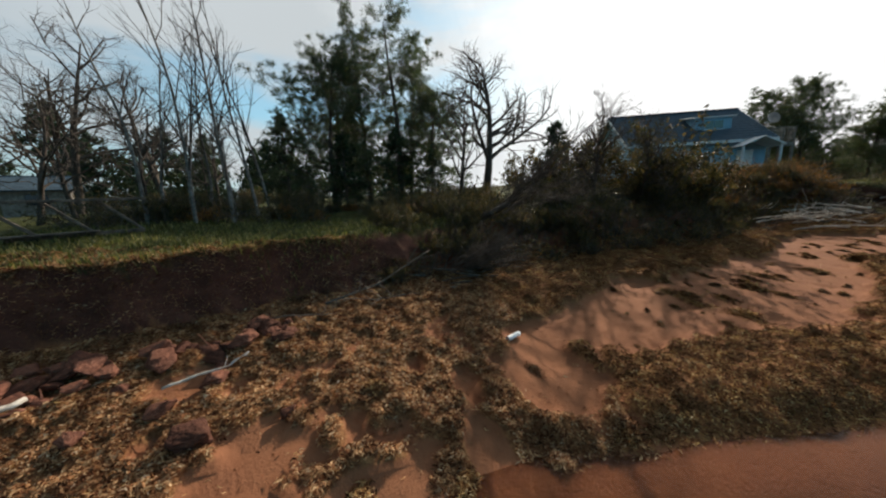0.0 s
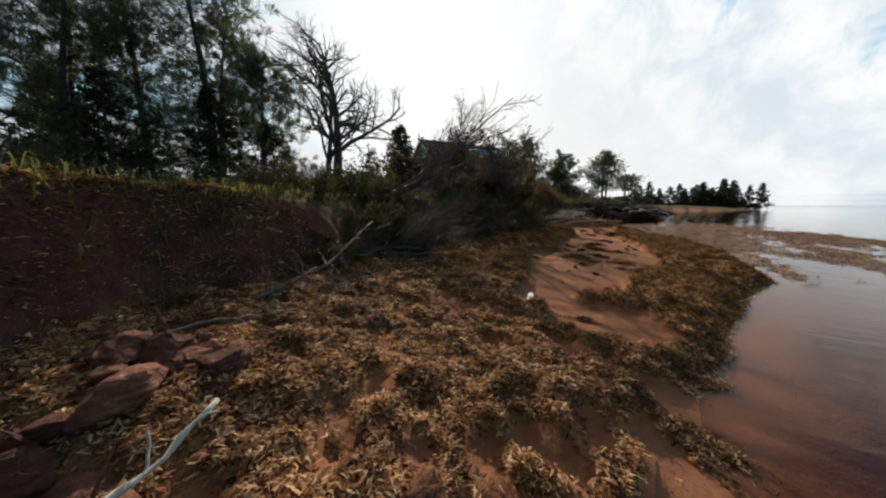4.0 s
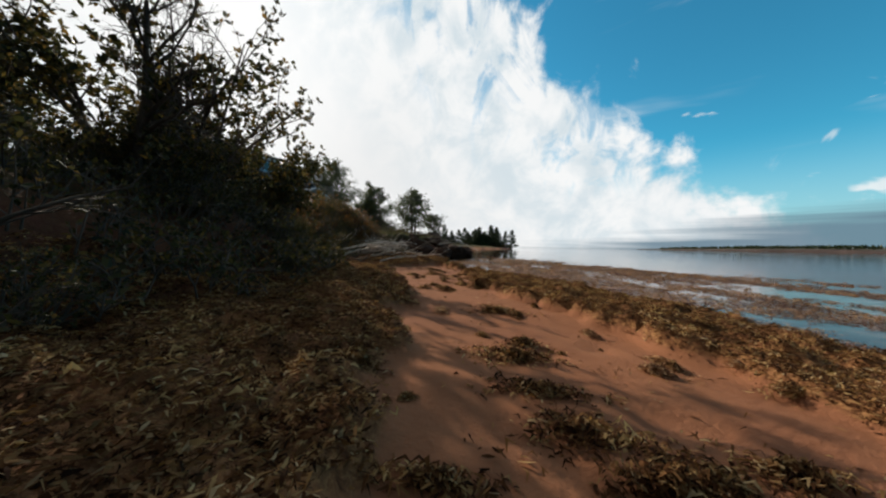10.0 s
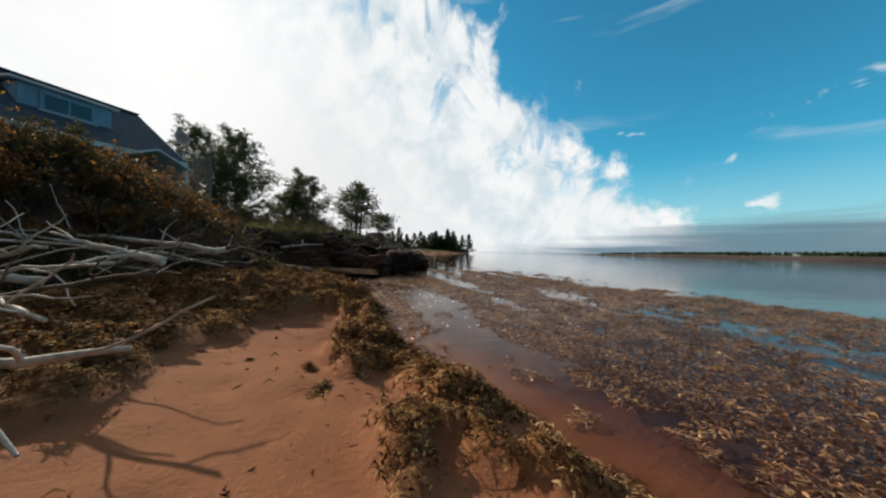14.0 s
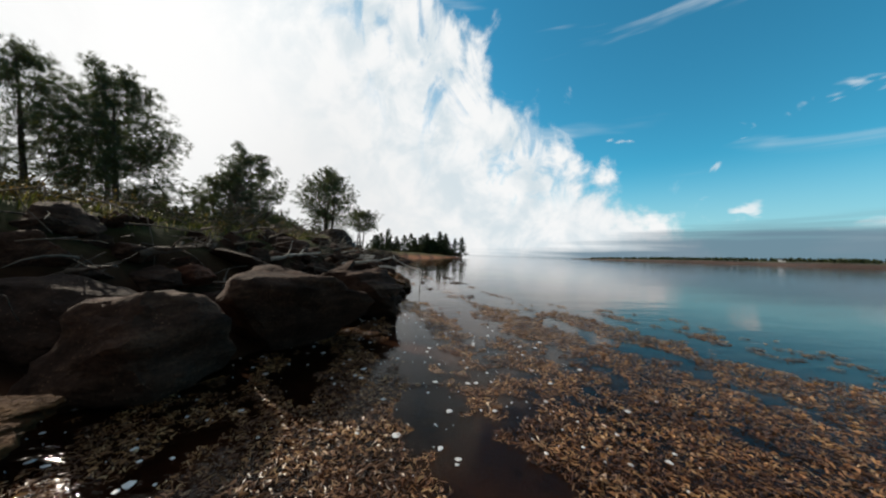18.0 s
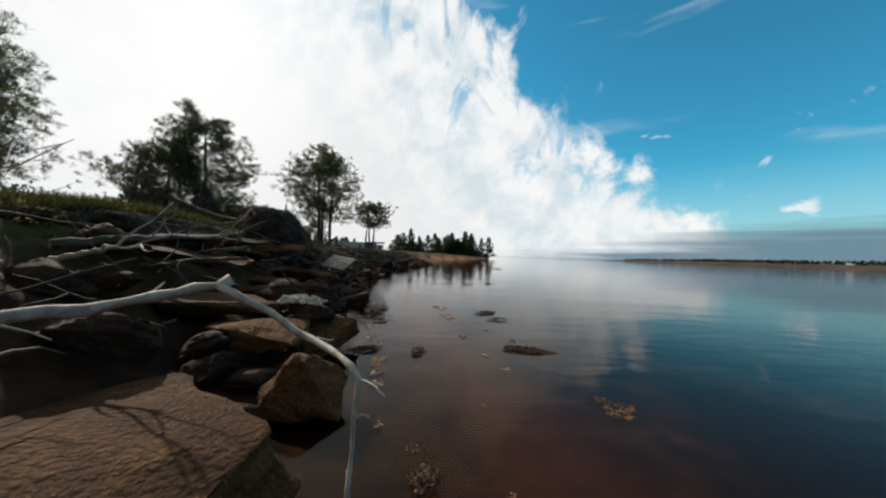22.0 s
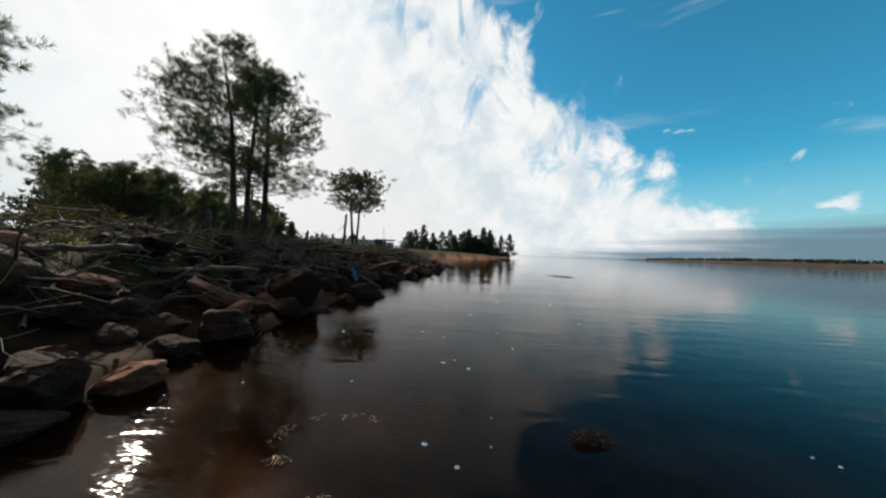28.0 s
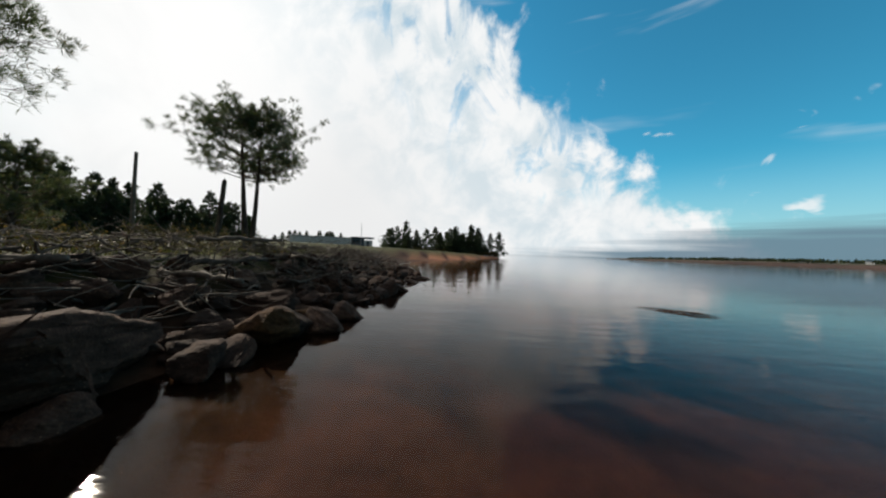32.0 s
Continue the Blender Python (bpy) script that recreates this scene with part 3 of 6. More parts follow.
def tubes(lines, sides=5):
    """Tapered tubes: lines is a list of (points n x 3, radii n)."""
    V, F, base = [], [], 0
    ang = np.linspace(0, 2 * np.pi, sides, endpoint=False)
    ca, sa = np.cos(ang), np.sin(ang)
    k = np.arange(sides)
    for pts, rad in lines:
        pts, rad = np.asarray(pts, float), np.asarray(rad, float)
        n = len(pts)
        tan = np.gradient(pts, axis=0)
        tan /= np.linalg.norm(tan, axis=1)[:, None] + 1e-9
        ref = np.where(np.abs(tan[:, 2:3]) > 0.9, [[1.0, 0, 0]], [[0, 0, 1.0]])
        u = np.cross(tan, ref)
        u /= np.linalg.norm(u, axis=1)[:, None] + 1e-9
        v = np.cross(tan, u)
        ring = pts[:, None, :] + rad[:, None, None] * (u[:, None, :] * ca[None, :, None] + v[:, None, :] * sa[None, :, None])
        V.append(ring.reshape(-1, 3))
        i = np.arange(n - 1)[:, None] * sides + base
        F.append(np.stack([i + k, i + (k + 1) % sides, i + sides + (k + 1) % sides, i + sides + k], -1).reshape(-1, 4))
        base += n * sides
    return np.concatenate(V), np.concatenate(F)


def bent(rng, a, d, length, n, wander, lift=0.0):
    """A wandering line from a along d."""
    p, out = np.array(a, float), [np.array(a, float)]
    d = np.array(d, float)
    d /= np.linalg.norm(d) + 1e-9
    for _ in range(n):
        d = d + rng.normal(0, wander, 3) + np.array([0, 0, lift])
        d /= np.linalg.norm(d)
        p = p + d * length / n
        out.append(p.copy())
    return np.array(out), d


def side_way(rng, d, spread):
    d = d / (np.linalg.norm(d) + 1e-9)
    r = rng.normal(0, 1, 3)
    r -= d * (r @ d)
    r /= np.linalg.norm(r) + 1e-9
    return d * math.cos(spread) + r * math.sin(spread)


def branch_out(rng, lines, a, d, length, radius, level, kids=5, wander=0.12, spread=0.75, lift=0.03, shrink=0.62, ends=None, steps=5):
    pts, last = bent(rng, a, d, length, steps if level > 1 else 3, wander, lift)
    n = len(pts)
    tip = 0.35 if level > 0 else 0.25
    lines[0 if level >= 2 else 1].append((pts, np.linspace(radius, radius * tip, n)))
    if ends is not None and level == 0:
        ends.append((pts[-1], last))
    if level == 0:
        return
    for k in range(kids):
        f = 0.25 + 0.75 * (k + rng.random()) / kids
        i = min(int(f * (n - 1)), n - 2)
        q = pts[i] + (pts[i + 1] - pts[i]) * (f * (n - 1) - i)
        w = side_way(rng, pts[i + 1] - pts[i], spread * (0.7 + 0.6 * rng.random()))
        branch_out(rng, lines, q, w, length * shrink * (0.7 + 0.5 * rng.random()) * (1.1 - 0.45 * f), max(radius * 0.52 * (1.1 - 0.5 * f), 0.0025), level - 1, kids, wander * 1.15, spread, lift, shrink, ends, steps)


def tufts(rng, where, ways, count, length, width, open_=0.9):
    """Small blades fanned out from points: triangles n x 3."""
    where, ways = np.asarray(where, float), np.asarray(ways, float)
    n = len(where) * count
    c = np.repeat(where, count, 0)
    d = np.repeat(ways, count, 0) + rng.normal(0, open_, (n, 3))
    d /= np.linalg.norm(d, axis=1)[:, None] + 1e-9
    s = np.cross(d, rng.normal(0, 1, (n, 3)))
    s /= np.linalg.norm(s, axis=1)[:, None] + 1e-9
    L = length * (0.6 + 0.8 * rng.random(n))[:, None]
    W = width * (0.6 + 0.8 * rng.random(n))[:, None]
    V = np.stack([c - s * W * 0.5, c + d * L * 0.55 + s * W, c + d * L, c + d * L * 0.5 - s * W], 1).reshape(-1, 3)
    return V, np.arange(n * 4, dtype=np.int32).reshape(-1, 4)


# ---- ground and water ----
def lines_of(lo, hi, step, far_lo, far_hi, grow=1.22):
    mid = np.arange(lo, hi + step / 2, step)
    out_hi, s = [hi], step
    while out_hi[-1] < far_hi:
        s *= grow
        out_hi.append(out_hi[-1] + s)
    out_lo, s = [lo], step
    while out_lo[-1] > far_lo:
        s *= grow
        out_lo.append(out_lo[-1] - s)
    return np.concatenate([out_lo[:0:-1], mid, out_hi[1:]])


def build_ground():
    xs = lines_of(-6.5, 3.0, 0.07, -4000, 4000)
    ys = lines_of(-47.5, 16.0, 0.085, -4000, 4000)
    X, Y = np.meshgrid(xs, ys)
    Z = height(X, Y)
    n, m = X.shape
    i = (np.arange(n - 1)[:, None] * m + np.arange(m - 1)[None, :])
    F = np.stack([i, i + 1, i + m + 1, i + m], -1).reshape(-1, 4)
    me = mesh_of("ground", np.stack([X, Y, Z], -1).reshape(-1, 3), F, MAT["ground"])
    d = inland(X, Y)
    bw, wk = (np.interp(Y, col_of(BANK, 0), col_of(BANK, k)) for k in (1, 3))
    gx, gy = np.gradient(Z, axis=1) / np.gradient(X, axis=1), np.gradient(Z, axis=0) / np.gradient(Y, axis=0)
    steep = ramp01(np.hypot(gx, gy), 0.5, 1.1)
    up = ramp01(d, bw + wk * 0.3, bw + wk * 1.05)
    weed = weed_at(X, Y)
    soil = np.clip(steep * ramp01(d, bw - 0.25, bw) + ramp01(d, bw - 0.1, bw + 0.4) * ramp01(Y, -27, -24) * (1 - up), 0, 1)
    soil = np.maximum(soil, ramp01(-d, 0.05, 0.8) * 0.9)
    soil = np.maximum(soil, ramp01(d, bw - 0.1, bw + 0.3) * 0.8)
    # mud under the boulders, with the bank's backlit shade put into its colour
    mud_shade = ramp01(Y, -21.5, -17.5) * ramp01(Y, 60, 45) * ramp01(d, -2.5, -0.9) * 0.96
    # darker offshore: the light lost in deeper water put into the bed colour
    mud_shade = np.maximum(mud_shade, ramp01(-d, 0.6, 3.0) * 0.97 * ramp01(Y, -24, -18) * np.interp(Y, [6, 13], [1.0, 0.5]))
    grass = up * (1 - steep)
    rgba = np.stack([weed, grass, soil, mud_shade], -1).reshape(-1, 4).astype(np.float32)
    me.color_attributes.new("zone", "FLOAT_COLOR", "POINT").data.foreach_set("color", rgba.ravel())
    tagged(put("ground", me), "red sand beach and grassy bank with an eroded soil edge", "ground", kind="structure")


build_ground()


def build_water():
    V = np.array([(-1500, -600, 0), (4200, -600, 0), (4200, 4200, 0), (-1500, 4200, 0)], float)
    ob = put("water", mesh_of("water", V, np.array([[0, 1, 2, 3]]), MAT["water"], False))
    ob.visible_shadow = False
    tagged(ob, "calm shallow bay water over red sand, mirroring the sky", "water", kind="structure")


build_water()


# ---- trees ----
def tree_object(name, at, label, category, lines, mats, crown=None, crown_mat=None, group="", turn=0.0, sides=(7, 4), trunk_name="trunk"):
    ob = empty(name, pose(*at, 0, 0, turn), label, category, group)
    if lines[0]:
        tr = put(trunk_name, mesh_of(trunk_name, *tubes(lines[0], sides[0]), mats[0]), ob)
        if trunk_name != "trunk":
            tr["kind"] = "stuff"
    if lines[1]:
        tw = put("branchwork", mesh_of("branchwork", *tubes(lines[1], sides[1]), mats[1]), ob)
        tw["kind"] = "stuff"
    if crown is not None:
        cr = put("crown", mesh_of("crown", crown[0], crown[1], crown_mat, False), ob)
        cr["kind"] = "stuff"
    return ob


def bare_tree(seed, at, tall, label, radius=0.1, kids=5, levels=4, spread=0.7, fork=0.3, lean=(0, 0), mats=("bark", "twig"), stems=1, group="", category="tree", limb=0.45):
    rng = np.random.default_rng(seed)
    lines = ([], [])
    for s in range(stems):
        d = np.array([lean[0] + rng.normal(0, 0.1 if stems > 1 else 0.02), lean[1] + rng.normal(0, 0.1 if stems > 1 else 0.02), 1.0])
        pts, _ = bent(rng, (rng.normal(0, 0.06) * (stems > 1), rng.normal(0, 0.06) * (stems > 1), -0.1), d, tall, 9, 0.06)
        lines[0].append((pts, np.linspace(radius, radius * 0.12, len(pts)) / (1 + 0.25 * (stems - 1))))
        n = int(kids * 2.4)
        for k in range(n):
            f = fork + (0.98 - fork) * (k + rng.random()) / n
            i = min(int(f * 9), 8)
            q = pts[i] + (pts[i + 1] - pts[i]) * (f * 9 - i)
            w = side_way(rng, pts[i + 1] - pts[i], spread * (0.75 + 0.5 * rng.random()))
            branch_out(rng, lines, q, w, tall * limb * (1.15 - 0.75 * f) * (0.7 + 0.5 * rng.random()), radius * (0.55 - 0.38 * f), levels - 2, kids, 0.14, spread, 0.05)
    return tree_object("bare_tree", at, label, category, lines, (MAT[mats[0]], MAT[mats[1]]), group=group)


def pine(seed, at, tall, label, crown_from=0.35, spread=0.3, radius=0.16, trunks=((0, 0, 0, 0),), dense=1.0, group="", tuft=0.18, name="pine_tree", top_round=0.6):
    """A two-needled pine: straight trunks, whorls of limbs, needle tufts in clumps at their ends."""
    rng = np.random.default_rng(seed)
    lines, where, ways = ([], []), [], []
    for tx, ty, lx, ly in trunks:
        pts, _ = bent(rng, (tx, ty, -0.15), (lx, ly, 1), tall * (0.93 + 0.1 * rng.random()), 12, 0.025)
        r = radius * (0.9 + 0.2 * rng.random())
        lines[0].append((pts, np.linspace(r, r * 0.15, len(pts))))
        n = int(44 * dense)
        for k in range(n):
            f = crown_from + (1 - crown_from) * (k + rng.random()) / n
            i = min(int(f * 12), 11)
            q = pts[i] + (pts[i + 1] - pts[i]) * (f * 12 - i)
            g = (f - crown_from) / (1 - crown_from)
            reach = tall * spread * (0.45 + 0.75 * math.sin(math.pi * min(0.2 + g * (0.8 + 0.2 * top_round), 1.0))) * (0.6 + 0.55 * rng.random())
            a = rng.random() * 6.283
            w = np.array([math.cos(a), math.sin(a), 0.05 + 0.55 * g])
            limb, last = bent(rng, q, w, reach, 5, 0.1, 0.05)
            lines[1].append((limb, np.linspace(0.028 * (1.15 - g), 0.006, len(limb))))
            m = int((4 + reach * 4.0) * dense)
            for b in range(m):
                h = 0.35 + 0.65 * (b + rng.random()) / m
                j = min(int(h * 5), 4)
                o = limb[j] + (limb[j + 1] - limb[j]) * (h * 5 - j)
                tw, tl = bent(rng, o, side_way(rng, last, 0.8) + np.array([0, 0, 0.25]), reach * 0.22 * (0.6 + rng.random()), 2, 0.2, 0.1)
                lines[1].append((tw, np.linspace(0.008, 0.003, len(tw))))
                for e in range(4):
                    where.append(tw[-1] + rng.normal(0, 0.1, 3) * (tall / 9) * np.array([1, 1, 0.55]))
                    ways.append(tl + np.array([0, 0, 0.3]))
    return tree_object(name, at, label, "pine tree", lines, (MAT["bark"], MAT["twig"]), tufts(rng, where, ways, 14, tuft, 0.0065, 0.85), MAT["needles"], group, sides=(8, 3))


def spruce(seed, at, tall, label, wide=0.22, group="", rough=1.0, mat="spruce", name="spruce_tree", count=None, size=1.0):
    rng = np.random.default_rng(seed)
    lines, where, ways = ([], []), [], []
    lines[0].append((np.array([(0, 0, -0.2), (0, 0, tall * 0.5), (0, 0, tall)]), np.array([tall * 0.018, tall * 0.011, 0.01])))
    n = count or int(22 + tall * 5)
    for k in range(n):
        f = 0.06 + 0.93 * (k + rng.random()) / n
        reach = tall * wide * (1.02 - f) ** 0.8 * (0.55 + 0.65 * rng.random() * rough)
        a = rng.random() * 6.283
        limb, last = bent(rng, (0, 0, tall * f), (math.cos(a), math.sin(a), 0.12), reach, 4, 0.08, -0.03)
        lines[1].append((limb, np.linspace(0.02, 0.006, len(limb))))
        m = int(4 + reach * 5)
        h = 0.2 + 0.8 * rng.random(m)
        q = np.stack([np.interp(h, np.linspace(0, 1, len(limb)), limb[:, c]) for c in range(3)], 1) + rng.normal(0, 0.07 * reach + 0.03, (m, 3))
        where.append(q)
        ways.append(np.repeat(last[None, :] * 0.9, m, 0))
    where, ways = np.concatenate(where), np.concatenate(ways)
    return tree_object(name, at, label, "conifer", lines, (MAT["bark"], MAT["twig"]), tufts(rng, where, ways, 9, 0.2 * size * (tall / 6) ** 0.5, 0.034 * size * (tall / 6) ** 0.5, 0.85), MAT[mat], group, sides=(6, 3))


def shrub(seed, at, tall, wide, label, mat="leaves", leafy=1.0, group="", stems=16, leaf=0.055, category="shrub", name="shrub"):
    rng = np.random.default_rng(seed)
    lines, ends = ([], []), []
    for s in range(stems):
        a = rng.random() * 6.283
        o = (math.cos(a) * wide * 0.3 * rng.random(), math.sin(a) * wide * 0.3 * rng.random(), -0.1)
        tilt = wide / tall * (0.15 + 0.5 * rng.random())
        branch_out(rng, lines, o, (math.cos(a) * tilt, math.sin(a) * tilt, 1), tall * (0.55 + 0.4 * rng.random()), 0.014 + 0.006 * tall, 2, 5, 0.14, 0.6, 0.04, 0.5, ends, 4)
    where = np.array([e[0] for e in ends])
    ways = np.array([e[1] for e in ends])
    crown = None
    if leafy > 0:
        k = rng.random(len(where)) < min(leafy, 1.0)
        where, ways = where[k], ways[k]
        where = np.concatenate([where, where - ways * leaf * 1.5, where - ways * leaf * 3 + rng.normal(0, leaf, where.shape)])
        crown = tufts(rng, where, np.concatenate([ways] * 3), int(5 * max(leafy, 1)), leaf, leaf * 0.3, 1.1)
    return tree_object(name, at, label, category, lines, (MAT["twig"], MAT["twig"]), crown, MAT[mat], group, sides=(4, 3), trunk_name="stemwork")


def on(x, y, dz=-0.05):
    return (x, y, ground_z(x, y) + dz)


def build_trees():
    # thin birches behind the grass
    for k, (x, y, h) in enumerate([(-7.0, -45.9, 5.0), (-6.8, -44.9, 5.4), (-7.9, -44.4, 5.6), (-7.9, -43.9, 5.2), (-8.8, -45.3, 4.6), (-6.6, -44.1, 4.6), (-9.5, -44.0, 5.4), (-7.4, -45.2, 4.8), (-8.4, -46.2, 4.2)]):
        bare_tree(10 + k, on(x, y), h, "slender leafless birch with pale grey bark on the bank", 0.045, 5, 3, 0.5, 0.22, mats=("birch", "twig"), group="birches", limb=0.3)
    bare_tree(30, on(-14.5, -52.0), 6.5, "leafless broad tree in the garden behind the bank", 0.16, 6, 4, 0.85, 0.2)
    bare_tree(31, on(-13.0, -54.5), 5.5, "leafless broad tree in the garden behind the bank", 0.14, 6, 4, 0.85, 0.2)
    bare_tree(32, on(-15.5, -49.5), 5.8, "leafless broad tree in the garden behind the bank", 0.14, 6, 4, 0.85, 0.2)
    for k, (x, y, h) in enumerate([(-8.6, -48.9, 3.6), (-10.4, -49.4, 4.2), (-12.0, -48.4, 4.4), (-13.5, -46.8, 3.6)]):
        bare_tree(80 + k, on(x, y), h, "twiggy leafless apple tree behind the grass", 0.07, 6, 4, 0.9, 0.2, mats=("bark", "twig"), group="apple trees", limb=0.55)
    # dark mixed conifers
    for k, (x, y, h, w, c) in enumerate([(-12.0, -39.3, 7.4, 0.3, 0.16), (-12.7, -40.6, 6.7, 0.36, 0.12), (-11.9, -42.1, 5.7, 0.4, 0.1), (-13.6, -42.0, 6.0, 0.3, 0.1), (-13.5, -38.6, 6.2, 0.3, 0.12), (-11.4, -38.0, 4.6, 0.34, 0.08)]):
        pine(50 + k, on(x, y), h, "shaggy dark green pine in a thicket above the beach", c, w, 0.13, dense=1.15, group="thicket pines", tuft=0.17)
    for k, (x, y, h, w) in enumerate([(-10.9, -41.6, 2.9, 0.42), (-10.6, -39.6, 3.0, 0.45), (-12.8, -43.9, 3.8, 0.36), (-10.2, -38.3, 2.2, 0.5)]):
        spruce(56 + k, on(x, y), h, "low bushy green conifer at the foot of the pines", w, "thicket conifers", 1.4, count=int(h * 19), size=0.9)
    bare_tree(33, on(-10.5, -35.9), 6.1, "large leafless oak with spreading crooked limbs", 0.2, 7, 4, 0.8, 0.22, limb=0.5)
    spruce(60, on(-10.4, -32.6), 3.1, "bushy dark fir beside the leafless oak", 0.36, "", 1.4, count=105, size=1.0)
    spruce(61, on(-9.3, -31.8), 2.2, "bushy dark fir behind the shrubs", 0.45, count=60)
    bare_tree(35, on(-7.8, -38.2), 3.4, "leafless crooked tree in the shrubs", 0.09, 5, 4, 0.7, 0.25, (0.1, 0.1))
    bare_tree(34, on(-6.4, -34.2), 2.7, "leafless twiggy tree leaning over the bank shrubs", 0.07, 7, 4, 0.8, 0.22, (0.12, -0.05), limb=0.5)
    bare_tree(36, on(-5.7, -33.1), 2.3, "leafless twiggy tree leaning over the bank shrubs", 0.06, 7, 4, 0.8, 0.22, (0.15, -0.05), limb=0.5)
    bare_tree(37, on(-8.6, -29.6), 3.2, "leafless thin tree behind the shrubs", 0.06, 6, 4, 0.6, 0.2)
    for k, (x, y, h, w) in enumerate([(-6.2, -32.3, 2.3, 2.6), (-7.3, -33.6, 2.2, 2.4), (-6.9, -30.6, 1.5, 1.7), (-9.0, -34.9, 1.8, 2.2), (-5.6, -31.2, 1.5, 1.6)]):
        shrub(360 + k, on(x, y), h, w, "half-leafless round-crowned small tree on the bank", "leaves", 1.0, "bank trees", 22, 0.07, "small tree", "small_tree")
    for k, (x, y, h) in enumerate([(-16.5, 14.8, 3.2), (-14.6, 13.6, 3.2), (-17.8, 18.0, 3.6), (-13.4, 17.5, 2.7), (-15.8, 20.5, 3.4), (-12.4, 20.2, 2.8), (-15.5, 16.2, 3.4), (-18.8, 15.0, 3.8), (-17.0, 17.0, 3.6)]):
        pine(70 + k, on(x, y), h, "low dark pine in a row behind the boulders", 0.08, 0.44, 0.1, dense=1.25, group="low pines", tuft=0.15)
    bare_tree(38, on(-12.2, -0.5), 3.6, "leafless tangled tree behind the root mass", 0.09, 6, 4, 0.75, 0.2, (0.2, -0.1), group="tangled trees")
    bare_tree(39, on(-11.2, 1.4), 3.0, "leafless tangled tree behind the root mass", 0.08, 6, 4, 0.75, 0.2, (0.1, 0.3), group="tangled trees")
    # pines behind the house and along the bank
    pine(40, on(-17.2, -5.5), 7.4, "tall pine behind the house", 0.22, 0.3, 0.15, dense=1.5, group="bank pines")
    pine(41, on(-15.9, -3.0), 7.9, "tall pine behind the house", 0.2, 0.34, 0.16, dense=1.8, group="bank pines")
    pine(42, on(-17.5, -1.5), 6.4, "tall pine behind the house", 0.2, 0.32, 0.15, dense=1.4, group="bank pines")
    pine(43, on(-13.5, 6.0), 7.6, "broad pine with a thin pointed top on the bank", 0.1, 0.34, 0.16, dense=1.9, group="bank pines")
    pine(44, on(-14.6, 4.4), 5.6, "lower broad pine in the bank thicket", 0.1, 0.4, 0.14, dense=1.7, group="bank pines")
    pine(45, on(-9.4, 14.2), 8.6, "clump of tall pine trunks with a ragged crown", 0.3, 0.28, 0.17, ((0, -0.7, -0.02, -0.02), (-0.15, 0.25, 0.02, 0.03), (0.25, 1.1, 0.04, 0.02)), 1.25, "bank pines")
    pine(46, on(-6.9, 22.9), 5.6, "small wind-torn pine with a bare lower trunk", 0.55, 0.33, 0.13, ((0.1, 0.3, 0.09, 0.02), (-0.05, 0.2, -0.02, 0.03)), 1.15, "bank pines", 0.15)


build_trees()


# ---- house ----
RIDGE_END = Vector((-15.4, -12.7, 7.18))
EAVE_END = Vector((-12.0, -14.3, 4.56))


